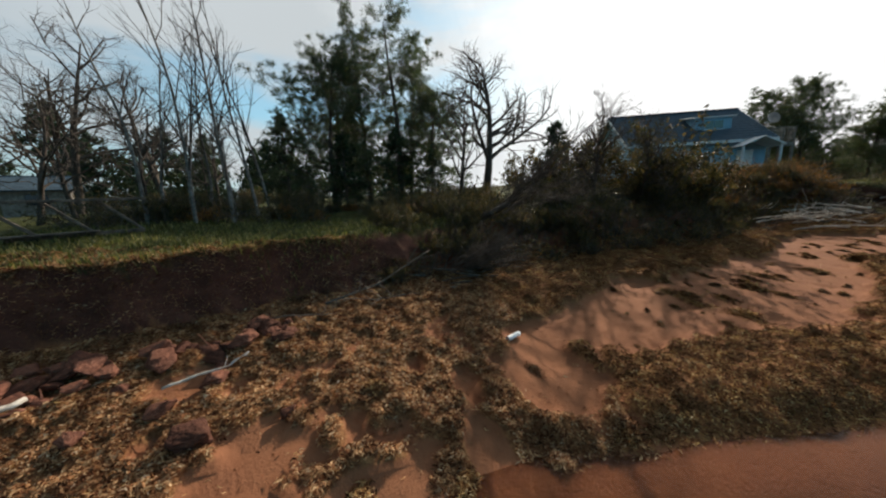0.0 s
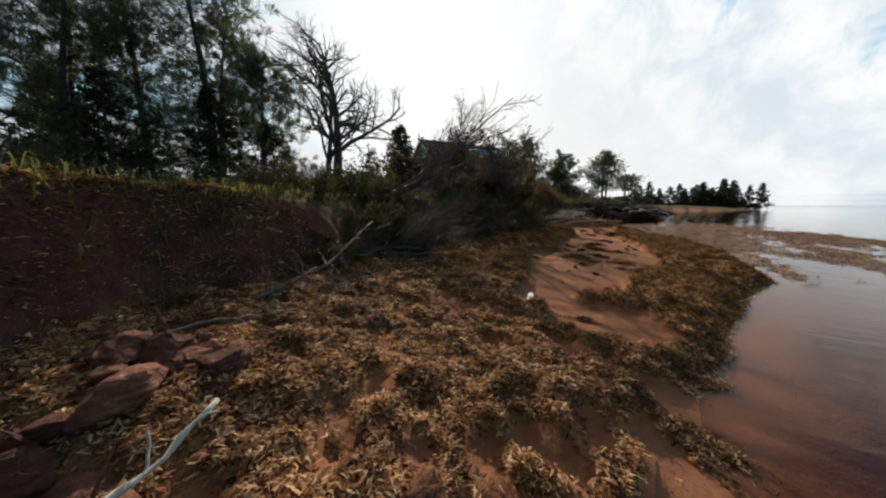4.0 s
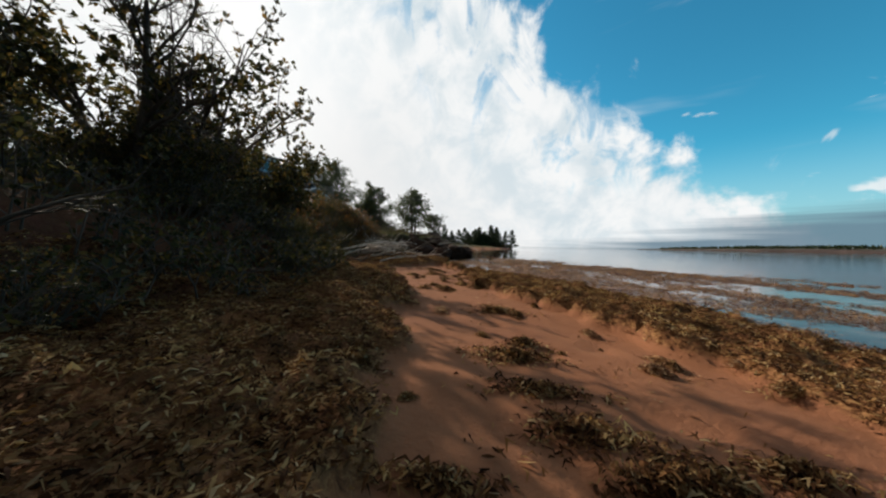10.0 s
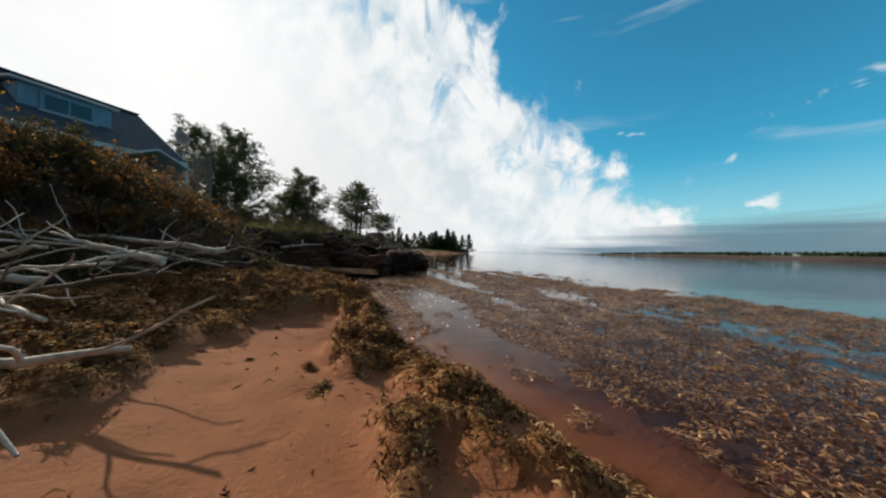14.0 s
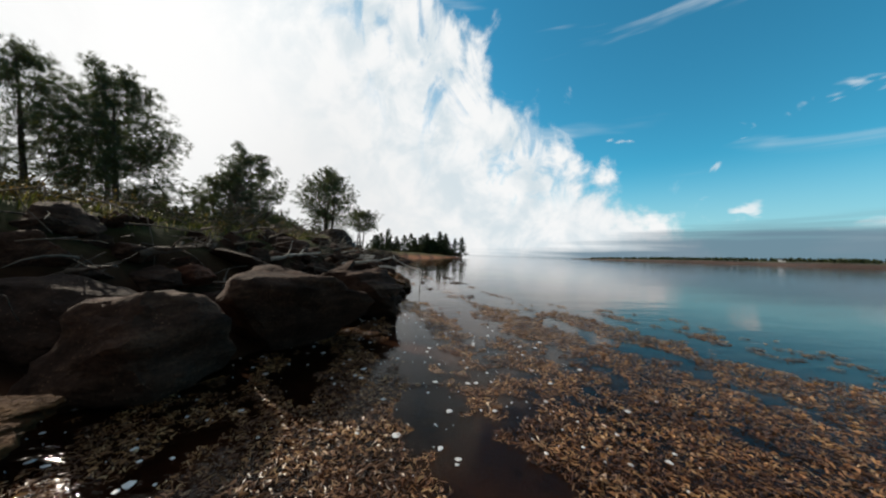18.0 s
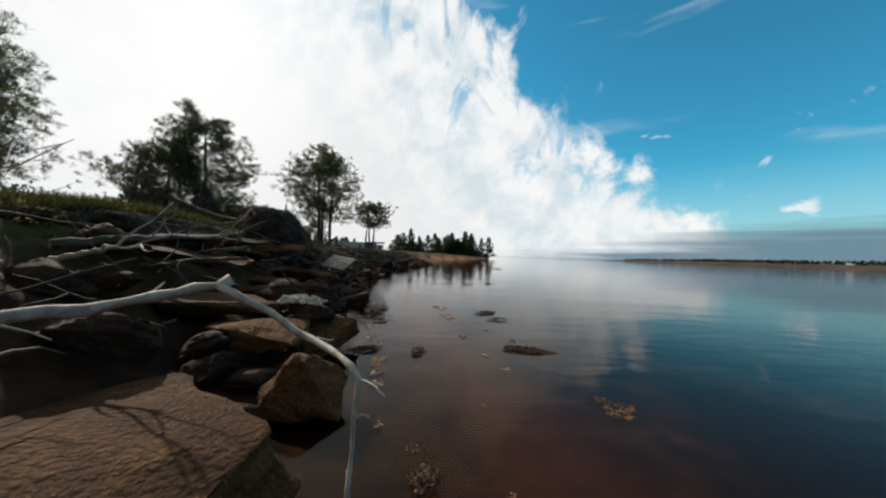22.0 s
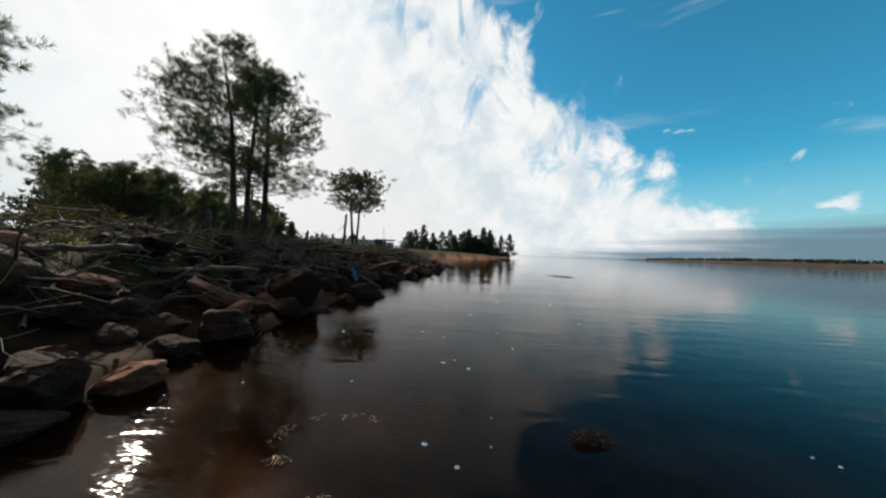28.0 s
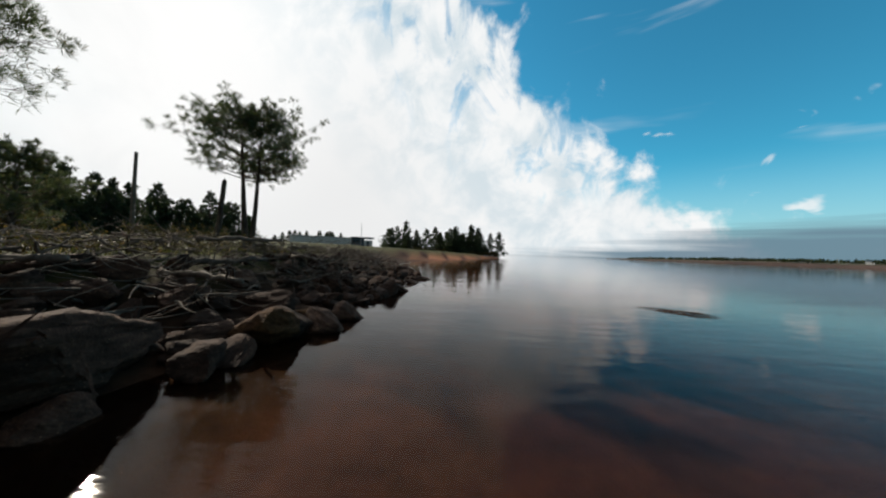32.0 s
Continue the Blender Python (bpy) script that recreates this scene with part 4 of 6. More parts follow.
def build_house():
    out = (EAVE_END - RIDGE_END)
    out.z = 0
    half = out.length
    out.normalize()
    along = Vector((out.y, -out.x, 0))          # from the deck end back along the ridge
    if along.y > 0:
        along = -along
    L, base, eave, ridge = 9.2, 1.9, EAVE_END.z, RIDGE_END.z
    origin = Vector((RIDGE_END.x, RIDGE_END.y, 0))
    # local axes: x outward to the water, y along the ridge away from the deck, z up
    M = Matrix(((out.x, along.x, 0, origin.x), (out.y, along.y, 0, origin.y), (0, 0, 1, 0), (0, 0, 0, 1)))
    house = empty("house", M, "blue-sided cottage with a steep shingled roof and dormer", "house")
    w = half - 0.35
    # walls with gables
    bm = bmesh.new()
    prof = [(-w, base), (w, base), (w, eave + 0.15), (0, ridge - 0.18), (-w, eave + 0.15)]
    a = [bm.verts.new((x, 0.35, z)) for x, z in prof]
    b = [bm.verts.new((x, L - 0.35, z)) for x, z in prof]
    bm.faces.new(a[::-1]), bm.faces.new(b)
    for i in range(5):
        bm.faces.new((a[i], a[(i + 1) % 5], b[(i + 1) % 5], b[i]))
    bmesh.ops.recalc_face_normals(bm, faces=bm.faces)
    part("wall", bm, MAT["siding"], house, "pale blue horizontal siding")
    # siding boards on the water side and the gable
    n = 9
    for k in range(n):
        z = base + 0.25 + k * (eave - base - 0.2) / n
        part("siding_board", box_bm((0.03, L - 0.72, 0.2), (w + 0.012, L / 2, z), 0.006, Matrix.Rotation(0.06, 4, "Y")), MAT["siding"], house)
    # two roof planes with overhang
    slope = math.atan2(ridge - eave, half)
    run = math.hypot(ridge - eave, half) + 0.1
    for s in (1, -1):
        t = Matrix.Rotation(s * slope, 4, "Y")
        part("roof", box_bm((run, L, 0.12), (s * half / 2, L / 2, (ridge + eave) / 2 + 0.02), 0.02, t), MAT["roof"], house, "dark blue-grey shingles")
        rows = 13
        for k in range(rows):
            f = (k + 0.5) / rows
            part("shingle_course", box_bm((run / rows + 0.03, L + 0.04, 0.02), (s * half * f, L / 2, ridge + (eave - ridge) * f + 0.1), 0.004, Matrix.Rotation(s * (slope - 0.05), 4, "Y")), MAT["roof"], house)
        part("fascia", box_bm((0.05, L + 0.1, 0.2), (s * half * 1.01, L / 2, eave - 0.03), 0.01), MAT["white"], house, "white painted fascia")
        for y in (-0.02, L + 0.02):
            part("rake_board", box_bm((run, 0.05, 0.18), (s * half / 2, y, (ridge + eave) / 2), 0.01, t), MAT["white"], house, "white painted rake board")
    part("ridge_cap", box_bm((0.3, L + 0.06, 0.06), (0, L / 2, ridge + 0.13), 0.02), MAT["roof"], house)
    # shed dormer
    dz0, dz1, dx = eave + 0.7, ridge - 0.75, half * 0.66
    dorm = part("dormer", box_bm((1.7, 2.3, dz1 - dz0), (dx - 0.85, 3.1, (dz0 + dz1) / 2), 0.01), MAT["siding"], house, "pale dormer wall")
    part("dormer_roof", box_bm((2.2, 2.7, 0.1), (dx - 0.95, 3.1, dz1 + 0.1), 0.02, Matrix.Rotation(0.16, 4, "Y")), MAT["white"], house, "light metal dormer roof")

    def window(y, z, ww, hh, x, parent, paint="white", label="white window frame"):
        f = part("window", box_bm((0.07, ww + 0.18, hh + 0.18), (x, y, z), 0.012), MAT[paint], parent, label)
        for s in (-0.25, 0.25):
            part("pane", box_bm((0.03, ww * 0.46, hh), (x + 0.03, y + s * ww, z)), MAT["glass"], f)
        part("sill", box_bm((0.12, ww + 0.26, 0.05), (x + 0.03, y, z - hh / 2 - 0.11), 0.01), MAT["white"], f)
    window(3.1, (dz0 + dz1) / 2 + 0.02, 1.2, 0.5, dx + 0.02, house, "siding", "pale blue window frame")
    for y in (4.3, 6.6):
        window(y, base + 1.25, 1.3, 1.0, w + 0.03, house)
    # porch with a small gable over the door
    door = part("door", box_bm((0.08, 0.95, 2.0), (w + 0.03, 1.6, base + 1.05), 0.015), MAT["white"], house, "white entrance door")
    part("door_handle", box_bm((0.06, 0.04, 0.12), (w + 0.1, 1.9, base + 1.0), 0.008), MAT["metal"], door)
    for s in (1, -1):
        part("porch_roof", box_bm((1.5, 1.35, 0.08), (w + 0.75, 1.6 + s * 0.6, base + 2.45), 0.015, Matrix.Rotation(-s * 0.42, 4, "X")), MAT["white"], house, "small white porch gable")
        part("porch_post", box_bm((0.11, 0.11, 2.2), (w + 1.35, 1.6 + s * 1.05, base + 1.1), 0.012), MAT["white"], house)
    # satellite dish on the deck-side rake
    dish = part("satellite_dish", bmesh.new(), MAT["metal"], house, "grey satellite dish on a short arm")
    rr = np.linspace(0, 0.36, 6)
    an = np.linspace(0, 2 * np.pi, 20, endpoint=False)
    V = [(r * math.cos(q), r * math.sin(q), 0.55 * r * r) for r in rr for q in an]
    F = [(i * 20 + j, i * 20 + (j + 1) % 20, (i + 1) * 20 + (j + 1) % 20, (i + 1) * 20 + j) for i in range(5) for j in range(20)]
    dish.data = mesh_of("satellite_dish", np.array(V), np.array(F), MAT["metal"])
    dish.matrix_basis = Matrix.Translation((half * 0.72, -0.35, eave + 1.45)) @ Euler((radians(60), radians(-25), 0)).to_matrix().to_4x4()
    arm = part("dish_arm", box_bm((0.05, 0.5, 0.05), (half * 0.72, -0.12, eave + 1.2), 0.01), MAT["metal"], house)
    # deck at the far gable with a railing
    deck = empty("deck", M, "raised weathered timber deck with a railing beside the house", "deck")
    dw, dl, dh = 2.7, 1.5, eave - 0.25
    for k in range(7):
        part("deck_board", box_bm((dw * 2, 0.19, 0.04), (0.4, -0.1 - k * 0.21, dh), 0.006), MAT["timber"], deck)
    part("rim_beam", box_bm((0.06, dl, 0.22), (0.4 + dw, -dl / 2, dh - 0.12), 0.008), MAT["timber"], deck)
    for y in (-0.1, -dl / 2, -dl + 0.05):
        part("support_post", box_bm((0.14, 0.14, dh - base + 0.4), (0.35 + dw, y, (dh + base) / 2 - 0.25), 0.012), MAT["timber"], deck)
        part("rail_post", box_bm((0.09, 0.09, 1.0), (0.4 + dw, y, dh + 0.5), 0.01), MAT["timber"], deck)
    for x in (-1.6, 0.4, 2.2):
        part("rail_post", box_bm((0.09, 0.09, 1.0), (x, -dl, dh + 0.5), 0.01), MAT["timber"], deck)
        part("support_post", box_bm((0.14, 0.14, dh - base + 0.4), (x, -dl + 0.1, (dh + base) / 2 - 0.25), 0.012), MAT["timber"], deck)
    part("hand_rail", box_bm((0.12, dl + 0.1, 0.05), (0.4 + dw, -dl / 2, dh + 1.0), 0.01), MAT["timber"], deck)
    part("hand_rail", box_bm((dw * 2 + 0.1, 0.12, 0.05), (0.4, -dl, dh + 1.003), 0.01), MAT["timber"], deck)
    for k in range(9):
        part("baluster", box_bm((0.035, 0.035, 0.86), (0.4 + dw, -0.2 - k * 0.145, dh + 0.53), 0.004), MAT["timber"], deck)
    for k in range(36):
        part("baluster", box_bm((0.035, 0.035, 0.86), (-2.2 + k * 0.148, -dl, dh + 0.53), 0.004), MAT["timber"], deck)


build_house()


# ---- weed, grass and litter ----
def blades(rng, x, y, z, length, width, rise, curl=0.5, flat=False):
    """Short bent ribbons lying at points: one mesh's verts and quads."""
    n = len(x)
    a = rng.random(n) * 2 * np.pi
    d = np.stack([np.cos(a), np.sin(a), np.zeros(n)], 1)
    s = np.stack([-np.sin(a), np.cos(a), rng.normal(0, 0.5, n) * (0 if flat else 1)], 1)
    L = length * (0.5 + rng.random(n))[:, None]
    W = width * (0.5 + rng.random(n))[:, None]
    u = (rise * (rng.random(n) - 0.15))[:, None]
    up = np.array([[0, 0, 1.0]])
    c = np.stack([x, y, z], 1)
    bend = s * (curl * rng.normal(0, 1, n))[:, None] * L
    p0, p1 = c - d * L * 0.5, c + up * u * L * 0.6 + bend * 0.25
    p2 = c + d * L * 0.5 + up * u * L * 0.35 * rng.normal(0.3, 1, n)[:, None]
    V = np.stack([p0 - s * W * 0.3, p0 + s * W * 0.3, p1 - s * W, p1 + s * W, p2 - s * W * 0.4, p2 + s * W * 0.4], 1).reshape(-1, 3)
    i = np.arange(n)[:, None] * 6
    F = np.concatenate([i + np.array([[0, 1, 3, 2]]), i + np.array([[2, 3, 5, 4]])], 0)
    return V, F


def build_beach_weed():
    rng = np.random.default_rng(5)
    sets = []
    for x0, x1, y0, y1, n, L, W in [(-3.6, 0.5, -46.5, -39.5, 380000, 0.036, 0.0046), (-4.6, 1.4, -39.5, -27.5, 760000, 0.031, 0.0035), (-4.6, 0.2, -27.5, -21.0, 150000, 0.045, 0.006)]:
        x, y = rng.uniform(x0, x1, n), rng.uniform(y0, y1, n)
        w = weed_at(x, y)
        k = rng.random(n) < w * 0.8 + 0.004 * (inland(x, y) > 0.15) * (inland(x, y) < 3)
        x, y = x[k], y[k]
        z = height(x, y) + 0.003 + rng.random(len(x)) ** 2 * 0.02
        sets.append(blades(rng, x, y, z, L, W, 0.35 if y0 < -45 else 0.55, 0.9))
    hx, hy, hz = [], [], []
    for bx, by, rx, ry in HEAPS:
        n = int(26000 * rx * ry) + 90
        r, a = np.abs(rng.normal(0, 0.5, n)), rng.random(n) * 6.283
        r = r * (1 + 0.35 * np.sin(a * 3 + bx * 9) + 0.2 * np.sin(a * 7 + by * 5))
        hx.append(bx + r * np.cos(a) * rx)
        hy.append(by + r * np.sin(a) * ry)
        hz.append(np.clip(1 - r, 0, 1) * 0.05 * rng.random(n) * (0.5 + vnoise(hx[-1], hy[-1], 0.07, 3)))
    hx, hy, hz = np.concatenate(hx), np.concatenate(hy), np.concatenate(hz)
    sets.append(blades(rng, hx, hy, height(hx, hy) + 0.004 + hz * 0.8, 0.034, 0.004, 0.7, 0.9))
    for name, mat, label, group in [("beach_weed", "weed", "dry tan and russet eelgrass strewn over the beach", sets[:1]),
                                    ("wrack_bank", "wrack", "matted olive and brown wrack along the beach", sets[1:])]:
        base, V, F = 0, [], []
        for v, f in group:
            V.append(v)
            F.append(f + base)
            base += len(v)
        ob = put(name, mesh_of(name, np.concatenate(V), np.concatenate(F), MAT[mat], False))
        tagged(ob, label, "seaweed", kind="stuff")


build_beach_weed()


def build_weed_clumps():
    rng = np.random.default_rng(6)
    kinds = []
    for k in range(6):
        n = 1100
        r = np.abs(rng.normal(0, 0.5, n))
        a = rng.random(n) * 6.283
        r = r * (1 + 0.4 * np.sin(a * 3 + k) * np.cos(a * 5))
        x, y = r * np.cos(a) * 0.12 * (1 + 0.6 * rng.random()), r * np.sin(a) * 0.09
        z = np.maximum(0.085 * (1 - r ** 2), 0) * rng.random(n) + 0.01
        V, F = blades(rng, x, y, z, 0.03, 0.003, 0.8, 0.9)
        kinds.append(mesh_of("weed_clump", V, F, MAT["wrack" if k % 2 else "weed"], False))
    spots = [(-2.42, -30.8, 1.2), (-2.14, -30.75, 0.8), (-1.9, -30.8, 0.9), (-1.9, -31.0, 0.8), (-1.77, -31.0, 0.7), (-0.27, -41.62, 1.5), (-0.54, -41.9, 1.1), (-1.07, -41.4, 0.9), (-0.42, -42.78, 0.9), (-0.2, -40.9, 1.2), (-0.15, -40.2, 1.2), (-0.1, -39.6, 1.0), (-1.0, -37.0, 0.8), (-1.9, -35.8, 1.0), (-2.35, -33.5, 1.1)]
    while len(spots) < 85:
        x, y = rng.uniform(-4.0, 0.8), rng.uniform(-45.5, -25.0)
        d = float(inland(np.array([x]), np.array([y]))[0])
        if 0.25 < d < 3.6 and float(weed_at(x, y)) < 0.5:
            spots.append((x, y, 0.25 + 0.75 * rng.random() ** 2))
    for k, (x, y, s) in enumerate(spots):
        ob = put("weed_clump", kinds[k % 6], None, Matrix.LocRotScale((x, y, ground_z(x, y) - 0.01), Euler((0, 0, rng.random() * 6.28)), (s, s, s * min(1.0, 0.55 / s))))
        tagged(ob, "matted clump of brown and straw-coloured eelgrass on sand", "seaweed", "weed clumps", "stuff")


build_weed_clumps()


def build_floating_weed():
    rng = np.random.default_rng(7)
    n = 1500000
    x, y = rng.uniform(-3.4, 9.0, n), rng.uniform(-36.0, 2.0, n)
    d = inland(x, y)
    streak = fnoise(x * 1.5 + y * 0.22, y * 0.3, 1.0, 41)
    small = fnoise(x, y, 0.45, 42)
    reach = np.interp(y, [-36, -30, -25, -19, -15, -12, -8, 2], [1.6, 5.5, 7.0, 6.0, 4.5, 3.0, 2.6, 2.4])
    want = np.interp(y, [-36, -30, -26, -19.5, -18, -16, -14.6, -13, -10, -4, 2], [0.42, 0.60, 0.66, 0.68, 0.5, 0.45, 0.4, 0.22, 0.14, 0.1, 0.05])
    m = streak * 0.95 + small * 0.32 - 0.06 + (vnoise(x, y, 0.13, 43) - 0.5) * 0.3 - np.clip((-d - reach) * 0.12, 0, 1)
    k = (d < -0.7 * ramp01(y, -18, -15)) & (m > 0.95 - want * 0.72) & (rng.random(n) < 0.8)
    x, y = x[k], y[k]
    z = 0.004 + 0.016 * rng.random(len(x))
    V, F = blades(rng, x, y, z, 0.036, 0.0038, 0.3, 0.9)
    ob = put("floating_weed", mesh_of("floating_weed", V, F, MAT["floating"], False))
    tagged(ob, "russet and brown eelgrass floating in mats on shallow water", "seaweed", kind="stuff")
    # foam flecks
    n = 1200
    x, y = rng.uniform(-3.6, 1.2, n) - 0.8 * rng.random(n), rng.uniform(-25.5, -15.0, n)
    x, y = np.append(x, rng.uniform(-1.6, 2.6, 90)), np.append(y, rng.uniform(-6.0, 9.0, 90))
    k = inland(x, y) < -0.05
    x, y = x[k], y[k]
    a = np.linspace(0, 2 * np.pi, 6, endpoint=False)
    r = (0.004 + 0.024 * rng.random((len(x), 1)) ** 3) * (0.7 + 0.6 * rng.random((len(x), 6)))
    ring = np.stack([x[:, None] + r * np.cos(a), y[:, None] + r * np.sin(a), np.full_like(r, 0.012)], -1)
    top = np.stack([x, y, np.full(len(x), 0.02)], -1)[:, None, :]
    V = np.concatenate([ring, top], 1).reshape(-1, 3)
    i = np.arange(len(x))[:, None] * 7
    F = np.concatenate([i + np.array([[j, (j + 1) % 6, 6]]) for j in range(6)], 0)
    tagged(put("foam_fleck", mesh_of("foam_fleck", V, F, MAT["white"])), "small white foam flecks drifting on the water", "foam", kind="stuff")


build_floating_weed()


def weed_raft(seed, x, y, lx, ly, turn):
    """One raft of dark shiny bladderwrack that lies in the shallows."""
    rng = np.random.default_rng(seed)
    n = int(2600 * lx * ly / 0.1)
    r, a = np.sqrt(rng.random(n)), rng.random(n) * 6.283
    r = r * (0.75 + 0.35 * np.sin(a * 3 + seed) * np.cos(a * 2))
    px, py = r * np.cos(a) * lx, r * np.sin(a) * ly
    z = 0.002 + 0.045 * (1 - np.clip(r, 0, 1) ** 2) * (0.35 + 0.65 * rng.random(n)) * (0.5 + fnoise(px, py, 0.09, seed))
    V, F = blades(rng, px, py, z, 0.022, 0.005, 0.8, 0.7)
    ob = put("weed_raft", mesh_of("weed_raft", V, F, MAT["bladder"], False), None, pose(x, y, 0, 0, 0, turn))
    tagged(ob, "raft of brown bladderwrack lying at the water's surface", "seaweed", "weed rafts", "stuff")


def build_rafts():
    for k, (x, y, lx, ly, t) in enumerate([(-0.79, -8.9, 0.24, 0.13, 15), (-0.17, -8.96, 0.1, 0.2, -10), (1.2, -8.8, 0.4, 0.14, -15), (-1.08, -12.46, 0.28, 0.12, 20), (-1.07, -11.93, 0.2, 0.1, 0), (0.92, -12.72, 0.16, 0.1, 20),
                                           (-0.05, -11.08, 0.1, 0.14, 0), (1.28, -6.99, 0.25, 0.06, 0), (-0.91, -7.33, 0.2, 0.06, 10), (-0.99, -13.44, 0.2, 0.1, 30), (-1.31, -14.45, 0.14, 0.1, 0), (-1.14, -6.7, 0.16, 0.1, 30),
                                           (-0.98, -6.13, 0.16, 0.08, 0), (1.19, -6.36, 0.3, 0.12, 20), (-1.9, -6.58, 0.2, 0.1, 60), (0.91, 1.82, 0.16, 0.08, 0), (2.6, 0.5, 0.25, 0.08, 0), (6.8, 17.1, 0.9, 0.14, -50)]):
        weed_raft(100 + k, x, y, lx, ly, t)


build_rafts()


def build_grass():
    rng = np.random.default_rng(8)
    V, F, base = [], [], 0
    for x0, x1, y0, y1, n, L in [(-7.5, -2.3, -48, -37.5, 34000, 0.085), (-8.0, -4.2, -22, -2, 22000, 0.14), (-9.5, -4.0, -2, 28, 22000, 0.13), (-9, -4.5, -37.5, -22, 9000, 0.16)]:
        x, y = rng.uniform(x0, x1, n), rng.uniform(y0, y1, n)
        d = inland(x, y)
        bw, wk = (np.interp(y, col_of(BANK, 0), col_of(BANK, k)) for k in (1, 3))
        k = (d > bw + wk * np.interp(y, [-20, -12], [0.82, 0.62])) & (rng.random(n) < 0.25 + 0.75 * fnoise(x, y, 0.7, 51))
        x, y = x[k], y[k]
        edge = np.exp(-((d - bw - wk)[k] / 0.35) ** 2)
        a = rng.random(len(x)) * 6.283
        lean = np.stack([np.cos(a), np.sin(a)], 1) * (0.35 + 0.3 * rng.random(len(x)))[:, None]
        lean[:, 0] += edge * 0.7
        h = L * (0.5 + rng.random(len(x))) * (1 + 0.5 * edge)
        b = np.stack([x, y, height(x, y) - 0.01], 1)
        s = np.stack([-np.sin(a), np.cos(a), 0 * a], 1) * 0.006
        m = b + np.concatenate([lean * h[:, None] * 0.4, (h * 0.65)[:, None]], 1)
        t = b + np.concatenate([lean * h[:, None] * 1.1, (h * (0.95 - 0.5 * edge))[:, None]], 1)
        v = np.stack([b - s, b + s, m - s * 0.8, m + s * 0.8, t], 1).reshape(-1, 3)
        i = np.arange(len(x))[:, None] * 5 + base
        F.append(np.concatenate([i + np.array([[0, 1, 3]]), i + np.array([[0, 3, 2]]), i + np.array([[2, 3, 4]])], 0))
        V.append(v)
        base += len(v)
    ob = put("grass", mesh_of("grass", np.concatenate(V), np.concatenate(F), MAT["grass"], False))
    tagged(ob, "rough autumn grass along the top of the bank", "grass", kind="stuff")


build_grass()


# ---- rocks ----
def rock_mesh(seed, sharp=0.06, pts=16, flat=1.0):
    """A broken sandstone block about one metre across."""
    rng = np.random.default_rng(seed)
    bm = bmesh.new()
    for _ in range(pts):
        p = rng.uniform(-0.5, 0.5, 3)
        p[np.argmax(np.abs(p))] = 0.5 * np.sign(p[np.argmax(np.abs(p))])
        p += rng.normal(0, 0.03, 3)
        bm.verts.new((p[0], p[1], p[2] * flat))
    r = bmesh.ops.convex_hull(bm, input=bm.verts)
    bmesh.ops.delete(bm, geom=list({g for g in r["geom_interior"] if isinstance(g, bmesh.types.BMVert)}), context="VERTS")
    bmesh.ops.dissolve_limit(bm, angle_limit=0.25, verts=bm.verts, edges=bm.edges)
    bmesh.ops.bevel(bm, geom=list(bm.edges), offset=sharp, segments=2, affect="EDGES", profile=0.6)
    bmesh.ops.triangulate(bm, faces=bm.faces)
    for _ in range(3):
        long = [e for e in bm.edges if e.calc_length() > 0.085]
        bmesh.ops.subdivide_edges(bm, edges=long, cuts=1)
        bmesh.ops.triangulate(bm, faces=[f for f in bm.faces if len(f.verts) > 3])
    for v in bm.verts:
        q = Vector((v.co.x * 2.2 + seed, v.co.y * 2.2, v.co.z * 4.5))
        v.co += v.co.normalized() * (noise.noise(q) * 0.07 + noise.noise(q * 2.7) * 0.035 + noise.noise(q * 6.0) * 0.02 + noise.noise(q * 13.0) * 0.009)
    me = bpy.data.meshes.new("boulder")
    bm.to_mesh(me)
    bm.free()
    me.polygons.foreach_set("use_smooth", np.full(len(me.polygons), True, bool))
    me.set_sharp_from_angle(angle=radians(38))
    return me


ROCKS = [rock_mesh(200 + k) for k in range(10)]
SLABS = [rock_mesh(230 + k, 0.035, 12) for k in range(6)]
for me in ROCKS + SLABS:
    me.materials.append(MAT["rock"])
RED_ROCKS = []
for me in ROCKS[:5]:
    c = me.copy()
    c.materials.clear()
    c.materials.append(MAT["redrock"])
    RED_ROCKS.append(c)


def boulder(me, at, size, turn, label, group="riprap boulders", name="boulder", category="rock"):
    ob = put(name, me, None, Matrix.LocRotScale(at, Euler([radians(a) for a in turn]), size))
    return tagged(ob, label, category, group)


